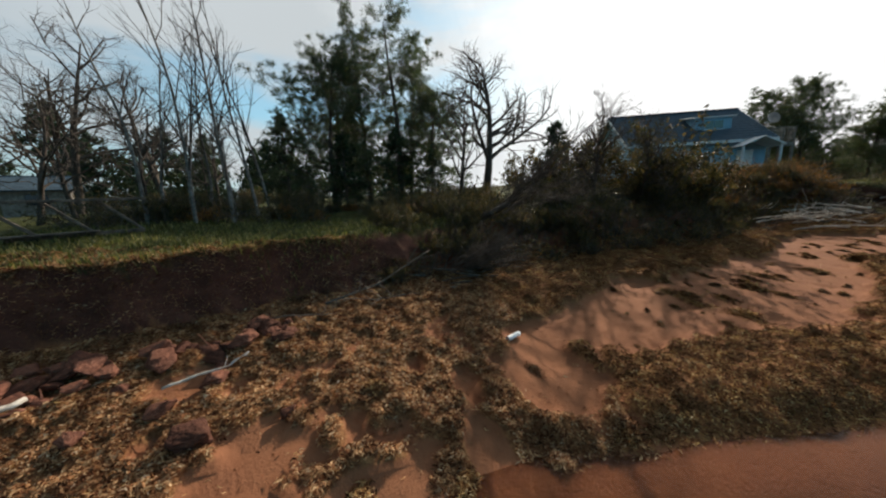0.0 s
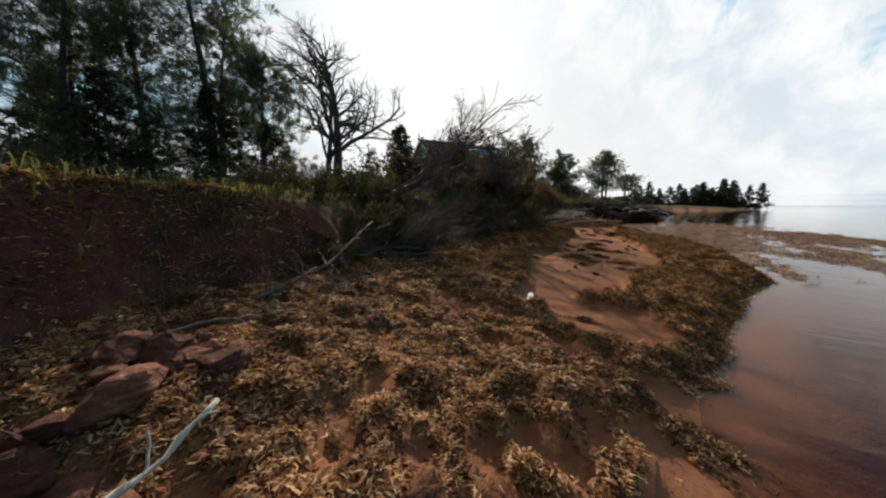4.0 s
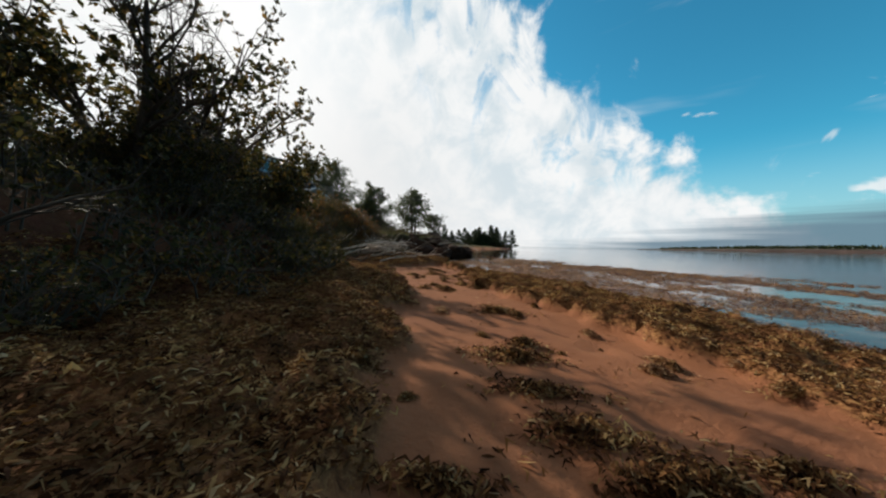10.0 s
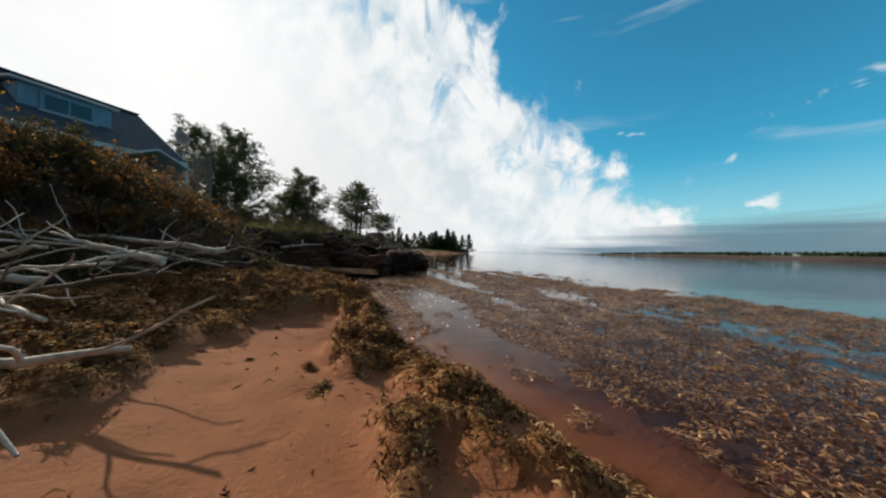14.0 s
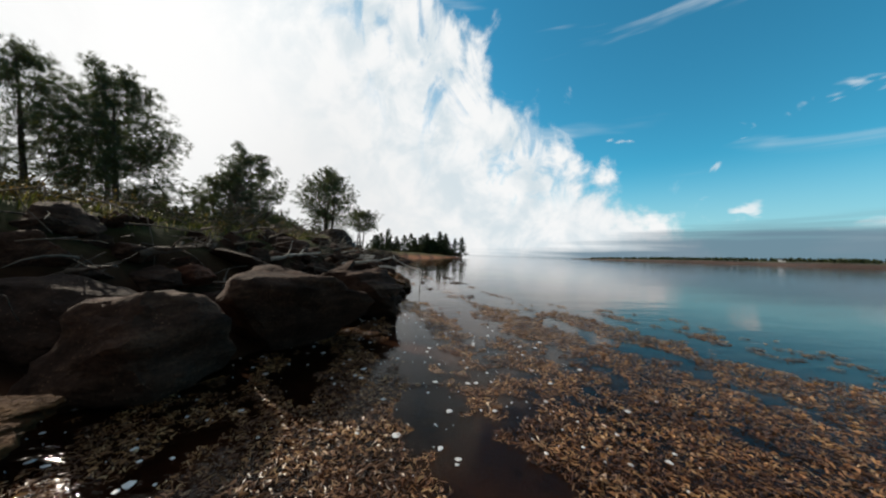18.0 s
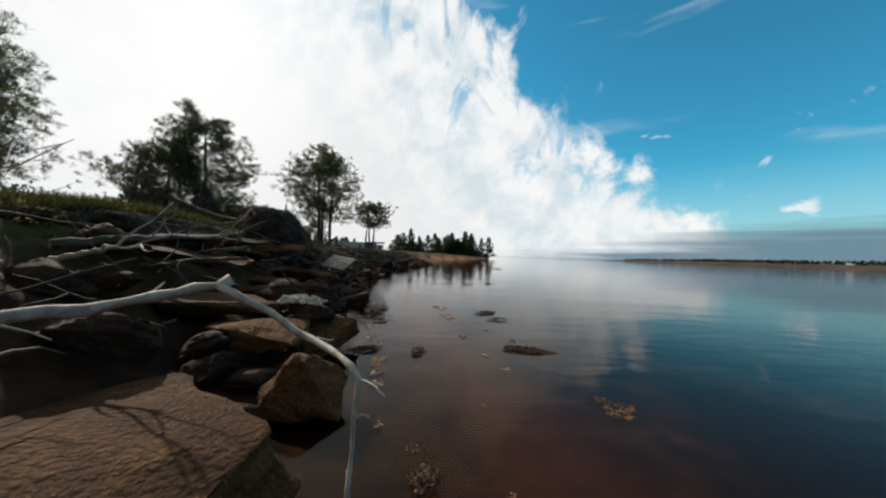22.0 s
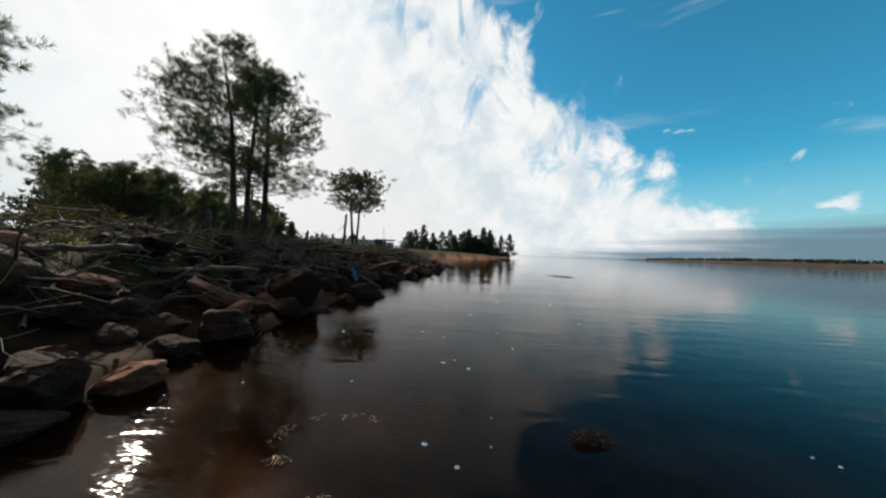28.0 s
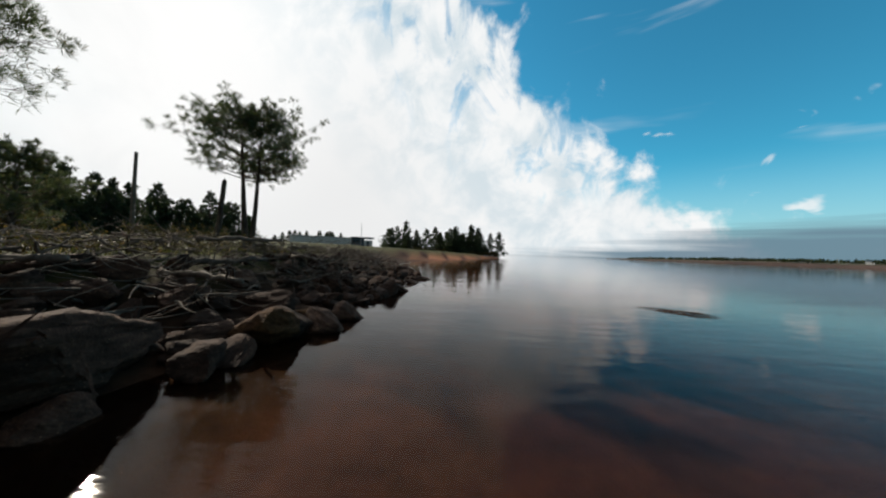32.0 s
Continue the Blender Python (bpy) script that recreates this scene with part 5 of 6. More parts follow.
def build_rocks():
    rng = np.random.default_rng(9)
    slab = "tilted brown sandstone slab at the water's edge"
    hero = [(ROCKS[9], (-1.98, -15.3, 0.3), (1.8, 2.0, 1.0), (-8, -16, -25)), (SLABS[1], (-1.85, -13.3, 0.36), (1.5, 1.25, 0.85), (-14, -14, 15)),
            (SLABS[2], (-2.05, -12.35, 0.42), (1.4, 1.3, 0.65), (6, 20, -20)), (ROCKS[1], (-1.42, -14.2, 0.1), (0.7, 0.7, 0.55), (8, 14, 40)),
            (SLABS[3], (-1.8, -11.4, 0.26), (2.0, 1.6, 0.42), (-3, 5, -35)), (SLABS[4], (-1.0, -10.35, 0.13), (0.55, 0.75, 0.5), (0, 22, 20)),
            (SLABS[5], (-1.75, -9.45, 0.34), (1.2, 0.9, 0.36), (2, 8, -20)), (ROCKS[2], (-1.6, -8.85, 0.4), (0.75, 0.55, 0.34), (0, 4, 10)),
            (SLABS[0], (-1.3, -8.95, 0.16), (0.4, 0.85, 0.3), (14, 18, -25)), (ROCKS[3], (-2.3, -8.2, 0.55), (1.0, 0.6, 0.4), (0, 8, 5)),
            (ROCKS[4], (-2.45, 3.5, 0.12), (0.55, 0.65, 0.45), (0, 10, 30)), (SLABS[1], (-2.6, 5.5, 0.25), (0.85, 1.0, 0.95), (18, 30, 50)),
            (SLABS[3], (-1.35, 14.2, 0.2), (0.85, 0.7, 0.55), (0, 8, 10)), (SLABS[5], (-1.4, 15.6, 0.06), (0.85, 0.5, 0.24), (0, 4, 0)),
            (ROCKS[6], (-2.45, 12.7, 0.2), (1.6, 1.5, 0.66), (-8, -16, 10)), (SLABS[2], (-5.6, -20.6, 0.3), (1.2, 0.9, 0.5), (0, 6, 20)),
            (SLABS[4], (-4.7, -19.4, 0.18), (3.6, 0.8, 0.36), (0, 2, 17)), (ROCKS[0], (-2.35, -16.9, 0.4), (1.7, 1.8, 1.0), (-10, -10, -20)), (ROCKS[2], (-3.05, -18.15, 0.32), (1.3, 1.1, 0.85), (-8, -8, 25)),
            (ROCKS[5], (-3.9, -17.8, 0.38), (1.4, 1.1, 0.75), (6, 8, 30)),
            (ROCKS[7], (-4.5, -21.8, 0.28), (1.3, 1.0, 0.5), (0, 6, 15)), (SLABS[1], (-3.6, -15.3, 0.85), (1.4, 1.0, 0.4), (4, 10, 10)), (ROCKS[8], (-3.3, -11.6, 0.8), (1.2, 0.9, 0.5), (0, 12, -15))]
    for k in range(13):                                   # thin beds stacked above the water's edge
        y = -9.2 + 0.42 * k + rng.normal(0, 0.1)
        x = float(np.interp(y, col_of(SHORE, 0), col_of(SHORE, 1))) - 1.05 - 0.55 * (k % 3) + rng.normal(0, 0.08)
        hero.append((SLABS[k % 6], (x, y, ground_z(x, y) + 0.2 + 0.05 * (k % 3)), (rng.uniform(0.9, 1.5), rng.uniform(0.45, 0.7), rng.uniform(0.16, 0.26)), (rng.normal(0, 5), rng.normal(4, 5), rng.uniform(-30, 35))))
    # these slabs take the tan copy that has sunlight in its colour
    SUNLIT_TAN = {}
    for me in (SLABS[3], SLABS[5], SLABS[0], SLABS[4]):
        SUNLIT_TAN[me] = me.copy()
        SUNLIT_TAN[me].materials.clear()
        SUNLIT_TAN[me].materials.append(MAT["sunlit_tanrock"])
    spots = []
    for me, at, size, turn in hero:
        boulder(SUNLIT_TAN.get(me, me), at, size, turn, slab, "shore slabs", "sandstone_slab")
        spots.append((at[0], at[1], max(size) * 0.33))
    loose = []
    for row in range(235):
        y = -22.5 + row * 0.22 + rng.normal(0, 0.1)
        for d in (0.0, 0.45, 0.9, 1.4, 1.95, 2.5):
            if rng.random() < 0.2:
                continue
            dd = d + rng.normal(0, 0.18)
            if y < -19.3 and d < 1.8:
                continue
            yy = y + rng.normal(0, 0.2)
            x = float(np.interp(yy, col_of(SHORE, 0), col_of(SHORE, 1))) - dd
            s = (0.3 + 0.6 * rng.random() ** 1.4) * (0.75 if y > 16 else 1)
            if any((x - a) ** 2 + (yy - b) ** 2 < (r + s * 0.29) ** 2 for a, b, r in spots):
                continue
            spots.append((x, yy, s * 0.27))
            red = rng.random() < 0.13 and y < 9
            me = (RED_ROCKS if red else ROCKS + SLABS)[rng.integers(0, 5 if red else 16)]
            z = ground_z(x, yy) + s * 0.1
            loose.append((me, (x, yy, z), (s * rng.uniform(0.9, 1.4), s * rng.uniform(0.7, 1.1), s * rng.uniform(0.45, 0.75)), (rng.normal(0, 9), rng.normal(14, 9), rng.uniform(0, 360)), red, dd + max(0, yy - 14) * 0.12 - s))
    # far, small ones at the turn of the shore
    for k in range(60):
        y = 27 + rng.random() * 12
        x = float(np.interp(y, col_of(SHORE, 0), col_of(SHORE, 1))) - 0.2 - 1.8 * rng.random()
        s = rng.uniform(0.4, 0.8)
        loose.append((ROCKS[k % 10], (x, y, ground_z(x, y) + 0.08), (s * 1.2, s, s * 0.6), (rng.normal(0, 9), 10, rng.uniform(0, 360)), False, 9.0))
    # the boulders nearest the water are things of their own, those behind are one heap
    loose.sort(key=lambda r: r[5])
    for me, at, size, turn, red, _ in loose[:297]:
        boulder(me, at, size, turn, "red sandstone boulder in the shore armour" if red else "dark brown boulder in the shore armour")
    V, F, base = [], [], 0
    for me, at, size, turn, red, _ in loose[297:]:
        v = np.empty(len(me.vertices) * 3, np.float32)
        me.vertices.foreach_get("co", v)
        m = np.array(Matrix.LocRotScale(at, Euler([radians(a) for a in turn]), size))
        V.append(v.reshape(-1, 3) @ m[:3, :3].T + m[:3, 3])
        f = np.empty(len(me.loops), np.int32)
        me.loops.foreach_get("vertex_index", f)
        F.append(f.reshape(-1, 3) + base)
        base += len(me.vertices)
    heap = mesh_of("boulder_heap", np.concatenate(V), np.concatenate(F), MAT["rock"])
    heap.set_sharp_from_angle(angle=radians(38))
    tagged(put("boulder_heap", heap), "dark brown boulders heaped behind the water's edge", "rock", kind="stuff")
    # red stones under the cliff
    for k in range(75):
        y = rng.uniform(-46.5, -42.2)
        x = float(np.interp(y, [-46.5, -44.2, -43, -42], [-2.0, -1.95, -2.2, -2.6])) + abs(rng.normal(0, 0.32))
        s = rng.uniform(0.08, 0.24)
        boulder(RED_ROCKS[k % 5], (x, y, ground_z(x, y) + s * 0.24), (s * 1.2, s, s * 0.6), (rng.normal(0, 12), rng.normal(0, 12), rng.uniform(0, 360)), "small red sandstone fallen from the cliff", "cliff stones", "stone")
    for x, y, s in [(-0.9, -42.74, 0.24), (-1.2, -43.03, 0.19), (-1.07, -43.48, 0.13), (-1.66, -44.42, 0.3), (-1.5, -44.62, 0.26), (-1.78, -44.2, 0.24), (-0.42, -42.78, 0.12), (-1.02, -42.1, 0.12)]:
        boulder(RED_ROCKS[1], (x, y, ground_z(x, y) + s * 0.15), (s * 1.2, s, s * 0.75), (5, 8, 40 * x * y), "dark red stone lying in the weed", "cliff stones", "stone")


build_rocks()


# ---- driftwood ----
def drift(seed, pts, r0, r1, label, mat="drift", forks=3, name="driftwood", group="driftwood", category="driftwood", fork_len=0.4):
    rng = np.random.default_rng(seed)
    pts = np.array(pts, float)
    t = np.linspace(0, 1, len(pts))
    f = np.linspace(0, 1, 14)
    P = np.stack([np.interp(f, t, pts[:, c]) for c in range(3)], 1) + rng.normal(0, r0 * 0.25, (14, 3))
    R = np.linspace(r0, r1, 14) * (1 + 0.18 * rng.normal(0, 1, 14))
    o = P.mean(0)
    ob = empty(name, pose(*o), label, category, group)
    cap = [(P - o, R)]
    put("trunk", mesh_of("trunk", *tubes([(np.vstack([cap[0][0][0], cap[0][0], cap[0][0][-1]]), np.concatenate([[0.001], R, [0.001]]))], 8), MAT[mat]), ob)
    for k in range(forks):
        i = rng.integers(3, 13)
        w = side_way(rng, P[min(i + 1, 13)] - P[i - 1], 0.9)
        w[2] = abs(w[2]) * 0.7
        b, _ = bent(rng, P[i] - o, w, fork_len * (0.5 + rng.random()), 5, 0.2)
        put("branch", mesh_of("branch", *tubes([(b, np.linspace(R[i] * 0.55, 0.004, 6))], 6), MAT[mat]), ob)
    return ob


def build_driftwood():
    big = "bleached forked driftwood limb lying over the slabs"
    drift(300, [(-2.7, -11.75, 0.78), (-2.0, -11.35, 0.86), (-1.55, -11.02, 0.92), (-1.25, -10.83, 1.02)], 0.036, 0.03, big, forks=4, fork_len=0.3)
    drift(301, [(-1.3, -10.86, 1.0), (-1.0, -10.82, 0.82), (-0.8, -10.85, 0.7), (-0.55, -11.05, 0.66), (-0.39, -11.22, 0.64), (-0.4, -11.24, 0.3), (-0.41, -11.27, -0.06)], 0.025, 0.01, "thin bleached driftwood branch dipping into the water", forks=4, fork_len=0.12)
    drift(302, [(-0.62, -44.6, ground_z(-0.62, -44.6) + 0.05), (-1.0, -44.27, 0.53), (-1.42, -43.93, 0.56)], 0.042, 0.03, "straight bleached driftwood log on the beach", forks=0)
    drift(303, [(-1.3, -43.05, 0.5), (-1.42, -42.84, 0.5), (-1.5, -42.66, 0.5), (-1.56, -42.5, 0.58)], 0.013, 0.008, "small curved bleached stick on the weed", forks=2, fork_len=0.12)
    drift(304, [(-3.9, -40.7, 0.5), (-3.6, -40.1, 0.62), (-3.35, -39.6, 0.5), (-3.2, -39.0, 0.45)], 0.03, 0.012, "grey dead trunk lying at the foot of the bank", "greydrift", 5)
    drift(305, [(-2.5, -42.9, 0.52), (-2.35, -42.3, 0.58), (-2.4, -41.8, 0.5)], 0.012, 0.005, "thin grey stick lying on the weed", "greydrift", 4)
    drift(306, [(-2.75, -42.0, 0.52), (-2.95, -41.2, 0.66), (-3.4, -40.3, 1.0)], 0.018, 0.007, "grey dead branch leaning on the cliff foot", "greydrift", 5)
    rng = np.random.default_rng(31)
    for k in range(34):
        cx, cy = (-4.15, -28.3) if k < 20 else (-4.7, -25.4)
        a = rng.uniform(-0.5, 0.9) + (np.pi if rng.random() < 0.3 else 0)
        L = rng.uniform(0.6, 1.5)
        x, y = cx + rng.normal(0, 0.45), cy + rng.normal(0, 0.8)
        z = ground_z(x, y) + rng.uniform(0.05, 0.35)
        dx, dy = math.cos(a) * L / 2, math.sin(a) * L / 2
        drift(320 + k, [(x - dx, y - dy, z - 0.05), (x, y, z + 0.06), (x + dx, y + dy, z + rng.uniform(-0.1, 0.2))], rng.uniform(0.014, 0.04), 0.009, "bleached tangled driftwood branch against the bank", "drift" if k % 4 else "greydrift", 4, group="driftwood tangle")
    for k in range(16):
        y = -19 + k * 1.0 + rng.normal(0, 0.5)
        x = float(np.interp(y, col_of(SHORE, 0), col_of(SHORE, 1))) - rng.uniform(1.4, 2.6)
        z = ground_z(x, y) + rng.uniform(0.3, 0.5)
        a = rng.uniform(-0.4, 1.2)
        L = rng.uniform(0.6, 1.5)
        drift(360 + k, [(x - math.cos(a) * L / 2, y - math.sin(a) * L / 2, z - 0.05), (x, y, z + 0.05), (x + math.cos(a) * L / 2, y + math.sin(a) * L / 2, z + 0.1)], rng.uniform(0.02, 0.05), 0.012,
              "grey driftwood branch stranded on the boulders", "greydrift" if k % 4 else "drift", 4, group="stranded driftwood")
    # sawn logs and planks on the armour further along
    for k in range(18):
        y = -1.5 + k * 1.15 + rng.normal(0, 0.3)
        x = float(np.interp(y, col_of(SHORE, 0), col_of(SHORE, 1))) - rng.uniform(0.8, 2.8)
        z = ground_z(x, y) + rng.uniform(0.25, 0.42)
        a = rng.uniform(-0.6, 0.8)
        L = rng.uniform(0.7, 1.7)
        drift(390 + k, [(x - math.cos(a) * L / 2, y - math.sin(a) * L / 2, z), (x, y, z + 0.03), (x + math.cos(a) * L / 2, y + math.sin(a) * L / 2, z + rng.uniform(-0.1, 0.12))], rng.uniform(0.04, 0.075), 0.035,
              "grey weathered log lying on the shore boulders", "greydrift", 1, "driftwood_log", "shore logs")
    # a tangle of sticks on top of the armour
    lines = []
    for k in range(3300):
        y = rng.uniform(-1.0, 29) if k < 2800 else rng.uniform(-21, 0.5)
        x = float(np.interp(y, col_of(SHORE, 0), col_of(SHORE, 1))) - (0.9 + 3.3 * rng.random())
        z = ground_z(x, y) + 0.06 + abs(rng.normal(0, 0.17))
        a = rng.random() * 6.283
        p, _ = bent(rng, (x, y, z), (math.cos(a), math.sin(a), rng.normal(0.05, 0.3)), rng.uniform(0.25, 1.1), 4, 0.16)
        lines.append((p, np.linspace(0.005 + 0.022 * rng.random() ** 2, 0.003, 5)))
    tagged(put("brushwood", mesh_of("brushwood", *tubes(lines, 4), MAT["greydrift"])), "grey dead brushwood heaped along the top of the boulders", "brushwood", kind="stuff")


build_driftwood()


# ---- shrubs ----
def scaled(x, y, s, turn, dz=-0.08, sz=1.0):
    return Matrix.LocRotScale((x, y, ground_z(x, y) + dz), Euler((0, 0, turn)), (s, s, s * sz))


def build_shrubs():
    rng = np.random.default_rng(12)
    dark = "dense dark half-leafless shrub on the bank"
    kinds = [shrub(400 + k, (0, 0, 0), 1.5, 1.5, dark, "leaves", 0.7, "bank shrubs", 20, 0.06) for k in range(4)]
    rusty = [shrub(410 + k, (0, 0, 0), 1.1, 1.4, "rust-coloured autumn shrub in front of the house", "rust", 1.5, "rust shrubs", 18, 0.06) for k in range(2)]
    brown = [shrub(415 + k, (0, 0, 0), 1.4, 1.4, "bare brown twiggy shrub on the bank", "leaves", 0.25, "bare shrubs", 22, 0.05) for k in range(2)]
    first = {}

    def set_one(kind, m):
        if kind in first:
            copy_thing(kind, m)
        else:
            kind.matrix_basis = m
            first[kind] = True
    for k in range(110):                                  # bank beside the beach
        y = rng.uniform(-39.5, -23.5)
        d = np.interp(y, col_of(BANK, 0), col_of(BANK, 1)) + rng.uniform(0.25, 3.4)
        x = float(np.interp(y, col_of(SHORE, 0), col_of(SHORE, 1))) - d
        back = d - np.interp(y, col_of(BANK, 0), col_of(BANK, 1))
        big = np.interp(back, [0.2, 1.2, 3.4], [0.5, 0.6, 0.85])
        set_one((kinds + brown)[rng.integers(0, 6)] if y < -29 or k % 3 else rusty[k % 2], scaled(x, y, big * rng.uniform(0.7, 1.15), rng.random() * 6.28))
    for k in range(10):                                   # rust shrubs before the house
        set_one(rusty[k % 2], scaled(rng.uniform(-10.5, -6.6), rng.uniform(-29.5, -20), rng.uniform(0.7, 1.1), rng.random() * 6.28))
    for k in range(46):                                   # under the trees behind the grass
        set_one(rusty[k % 2] if k % 4 == 0 else kinds[k % 4], scaled(rng.uniform(-10.5, -7.0), rng.uniform(-47.0, -37.0), rng.uniform(0.6, 1.05), rng.random() * 6.28))
    for k in range(44):                                   # high shrubs on the bank below the house
        y = rng.uniform(-31, -21.5)
        x = np.interp(y, [-31, -27, -22], [-5.6, -5.3, -6.2]) - 2.6 * rng.random()
        set_one(rusty[k % 2] if k % 5 < 3 else kinds[k % 4], scaled(x, y, rng.uniform(0.5, 0.85), rng.random() * 6.28))
    for x, y, s in [(-3.35, -40.9, 0.45), (-3.55, -40.4, 0.55), (-3.85, -40.0, 0.6), (-4.2, -39.6, 0.6), (-4.3, -40.6, 0.6), (-3.9, -39.3, 0.5), (-4.6, -39.2, 0.65)]:
        set_one((kinds + brown)[int(s * 20) % 6], scaled(x, y, s, x * y))
    for x, y, s in [(-11.1, -13.6, 1.5), (-10.8, -12.6, 1.7), (-11.4, -11.7, 1.5), (-12.4, -10.9, 1.7), (-10.0, -13.0, 1.1), (-10.4, -11.3, 1.2), (-11.6, -10.2, 1.3)]:
        set_one(kinds[int(s * 10) % 4], scaled(x, y, s, x * y))
    for k in range(14):                                   # thicket at the edge of the fallen tree
        set_one((kinds + brown)[k % 6], scaled(rng.uniform(-7.2, -4.4), rng.uniform(-41.0, -36.5), rng.uniform(0.4, 0.65), rng.random() * 6.28))
    for k in range(28):                                   # beyond the house, behind the boulders
        y = rng.uniform(-20, 8)
        set_one((brown + kinds)[k % 6], scaled(rng.uniform(-12.5, -7.0) - max(0, -8 - y) * 0.1, y, rng.uniform(0.7, 1.35), rng.random() * 6.28))
    for k in range(20):                                   # garden side, further along
        set_one((kinds + brown)[k % 6], scaled(rng.uniform(-24, -10.5), rng.uniform(6, 34), rng.uniform(0.7, 1.5), rng.random() * 6.28))
    for k in range(10):
        set_one(kinds[k % 4], scaled(rng.uniform(-30, -17), rng.uniform(-58, -46), rng.uniform(0.9, 1.5), rng.random() * 6.28))


build_shrubs()


def build_scrub():
    """Low twiggy growth over the slopes: many short stems with a few leaves each."""
    for seed, name, mat, label, y0, y1, n, lo, hi, tall in [
            (91, "bank_scrub", "leaves", "tangled olive and brown scrub covering the bank", -39.6, -21.0, 2100, 0.0, 3.4, 0.52),
            (92, "rust_scrub", "rust", "rust-brown autumn scrub along the bank below the house", -31.5, -20.0, 1300, 1.3, 4.2, 0.7),
            (93, "shore_scrub", "leaves", "low brown scrub behind the shore boulders", -20.0, 22.0, 2300, 2.2, 6.0, 0.5),
            (94, "edge_scrub", "leaves", "yellowing scrub between the grass and the trees", -48.0, -37.5, 1500, 6.6, 10.0, 0.8)]:
        rng = np.random.default_rng(seed)
        y = rng.uniform(y0, y1, n)
        back = lo + (hi - lo) * rng.random(n)
        x = np.interp(y, col_of(SHORE, 0), col_of(SHORE, 1)) - (back if seed == 94 else np.interp(y, col_of(BANK, 0), col_of(BANK, 1)) + back)
        keep = fnoise(x, y, 1.1, seed) > (0.3 if seed < 93 else 0.42)
        x, y, back = x[keep], y[keep], back[keep]
        z = height(x, y) - 0.03
        lines, where, ways = [], [], []
        for k in range(len(x)):
            h = tall * rng.uniform(0.45, 1.15) * (0.6 + 0.4 * min(1.0, (back[k] - lo) / 1.2))
            p, d = bent(rng, (x[k], y[k], z[k]), (rng.normal(0.12, 0.45), rng.normal(0, 0.45), 1), h, 4, 0.2)
            lines.append((p, np.linspace(0.009, 0.003, 5)))
            for b in range(4):
                q = p[rng.integers(1, 5)]
                t, e = bent(rng, q, side_way(rng, d, 0.8), h * 0.45 * rng.random() + 0.06, 2, 0.2)
                lines.append((t, np.linspace(0.005, 0.002, 3)))
                where += [t[-1], t[1]]
                ways += [e, e]
        V1, F1 = tufts(rng, where, ways, 3 if seed == 91 else 4, 0.045, 0.012, 1.0)
        ob = put(name, mesh_of(name, V1, F1, MAT[mat], False))
        tagged(ob, label, "scrub", kind="stuff")
        put("stemwork", mesh_of("stemwork", *tubes(lines, 3), MAT["twig"]), ob)["kind"] = "stuff"


build_scrub()


def build_fallen_tree():
    """A storm-thrown tree whose long limbs reach out over the beach."""
    rng = np.random.default_rng(21)
    lines = ([], [])
    x, y = -5.0, -38.7
    z = ground_z(x, y)
    trunk, _ = bent(rng, (-0.3, -0.3, -0.1), (0.62, 0.5, 0.42), 1.3, 6, 0.05)
    lines[0].append((trunk, np.linspace(0.085, 0.06, len(trunk))))
    for k in range(7):
        w = np.array([rng.uniform(0.45, 0.9), rng.uniform(0.3, 1.0), rng.uniform(0.1, 0.85)])
        branch_out(rng, lines, trunk[rng.integers(3, 7)], w, rng.uniform(1.6, 2.4), rng.uniform(0.014, 0.026), 3, 5, 0.09, 0.5, 0.015, 0.45)
    for k in range(20):
        w = np.array([rng.uniform(0.2, 0.7), rng.uniform(0.35, 1.0), rng.uniform(0.1, 0.95)])
        branch_out(rng, lines, trunk[rng.integers(2, 7)] + rng.normal(0, 0.15, 3), w, rng.uniform(0.9, 2.0), 0.011, 2 if k % 2 else 1, 5, 0.08, 0.4, 0.0, 0.42)
    tree_object("fallen_tree", (x, y, z + 0.05), "dead thrown tree with a fan of bare limbs over the beach", "dead tree", lines, (MAT["twig"], MAT["twig"]), sides=(7, 4))


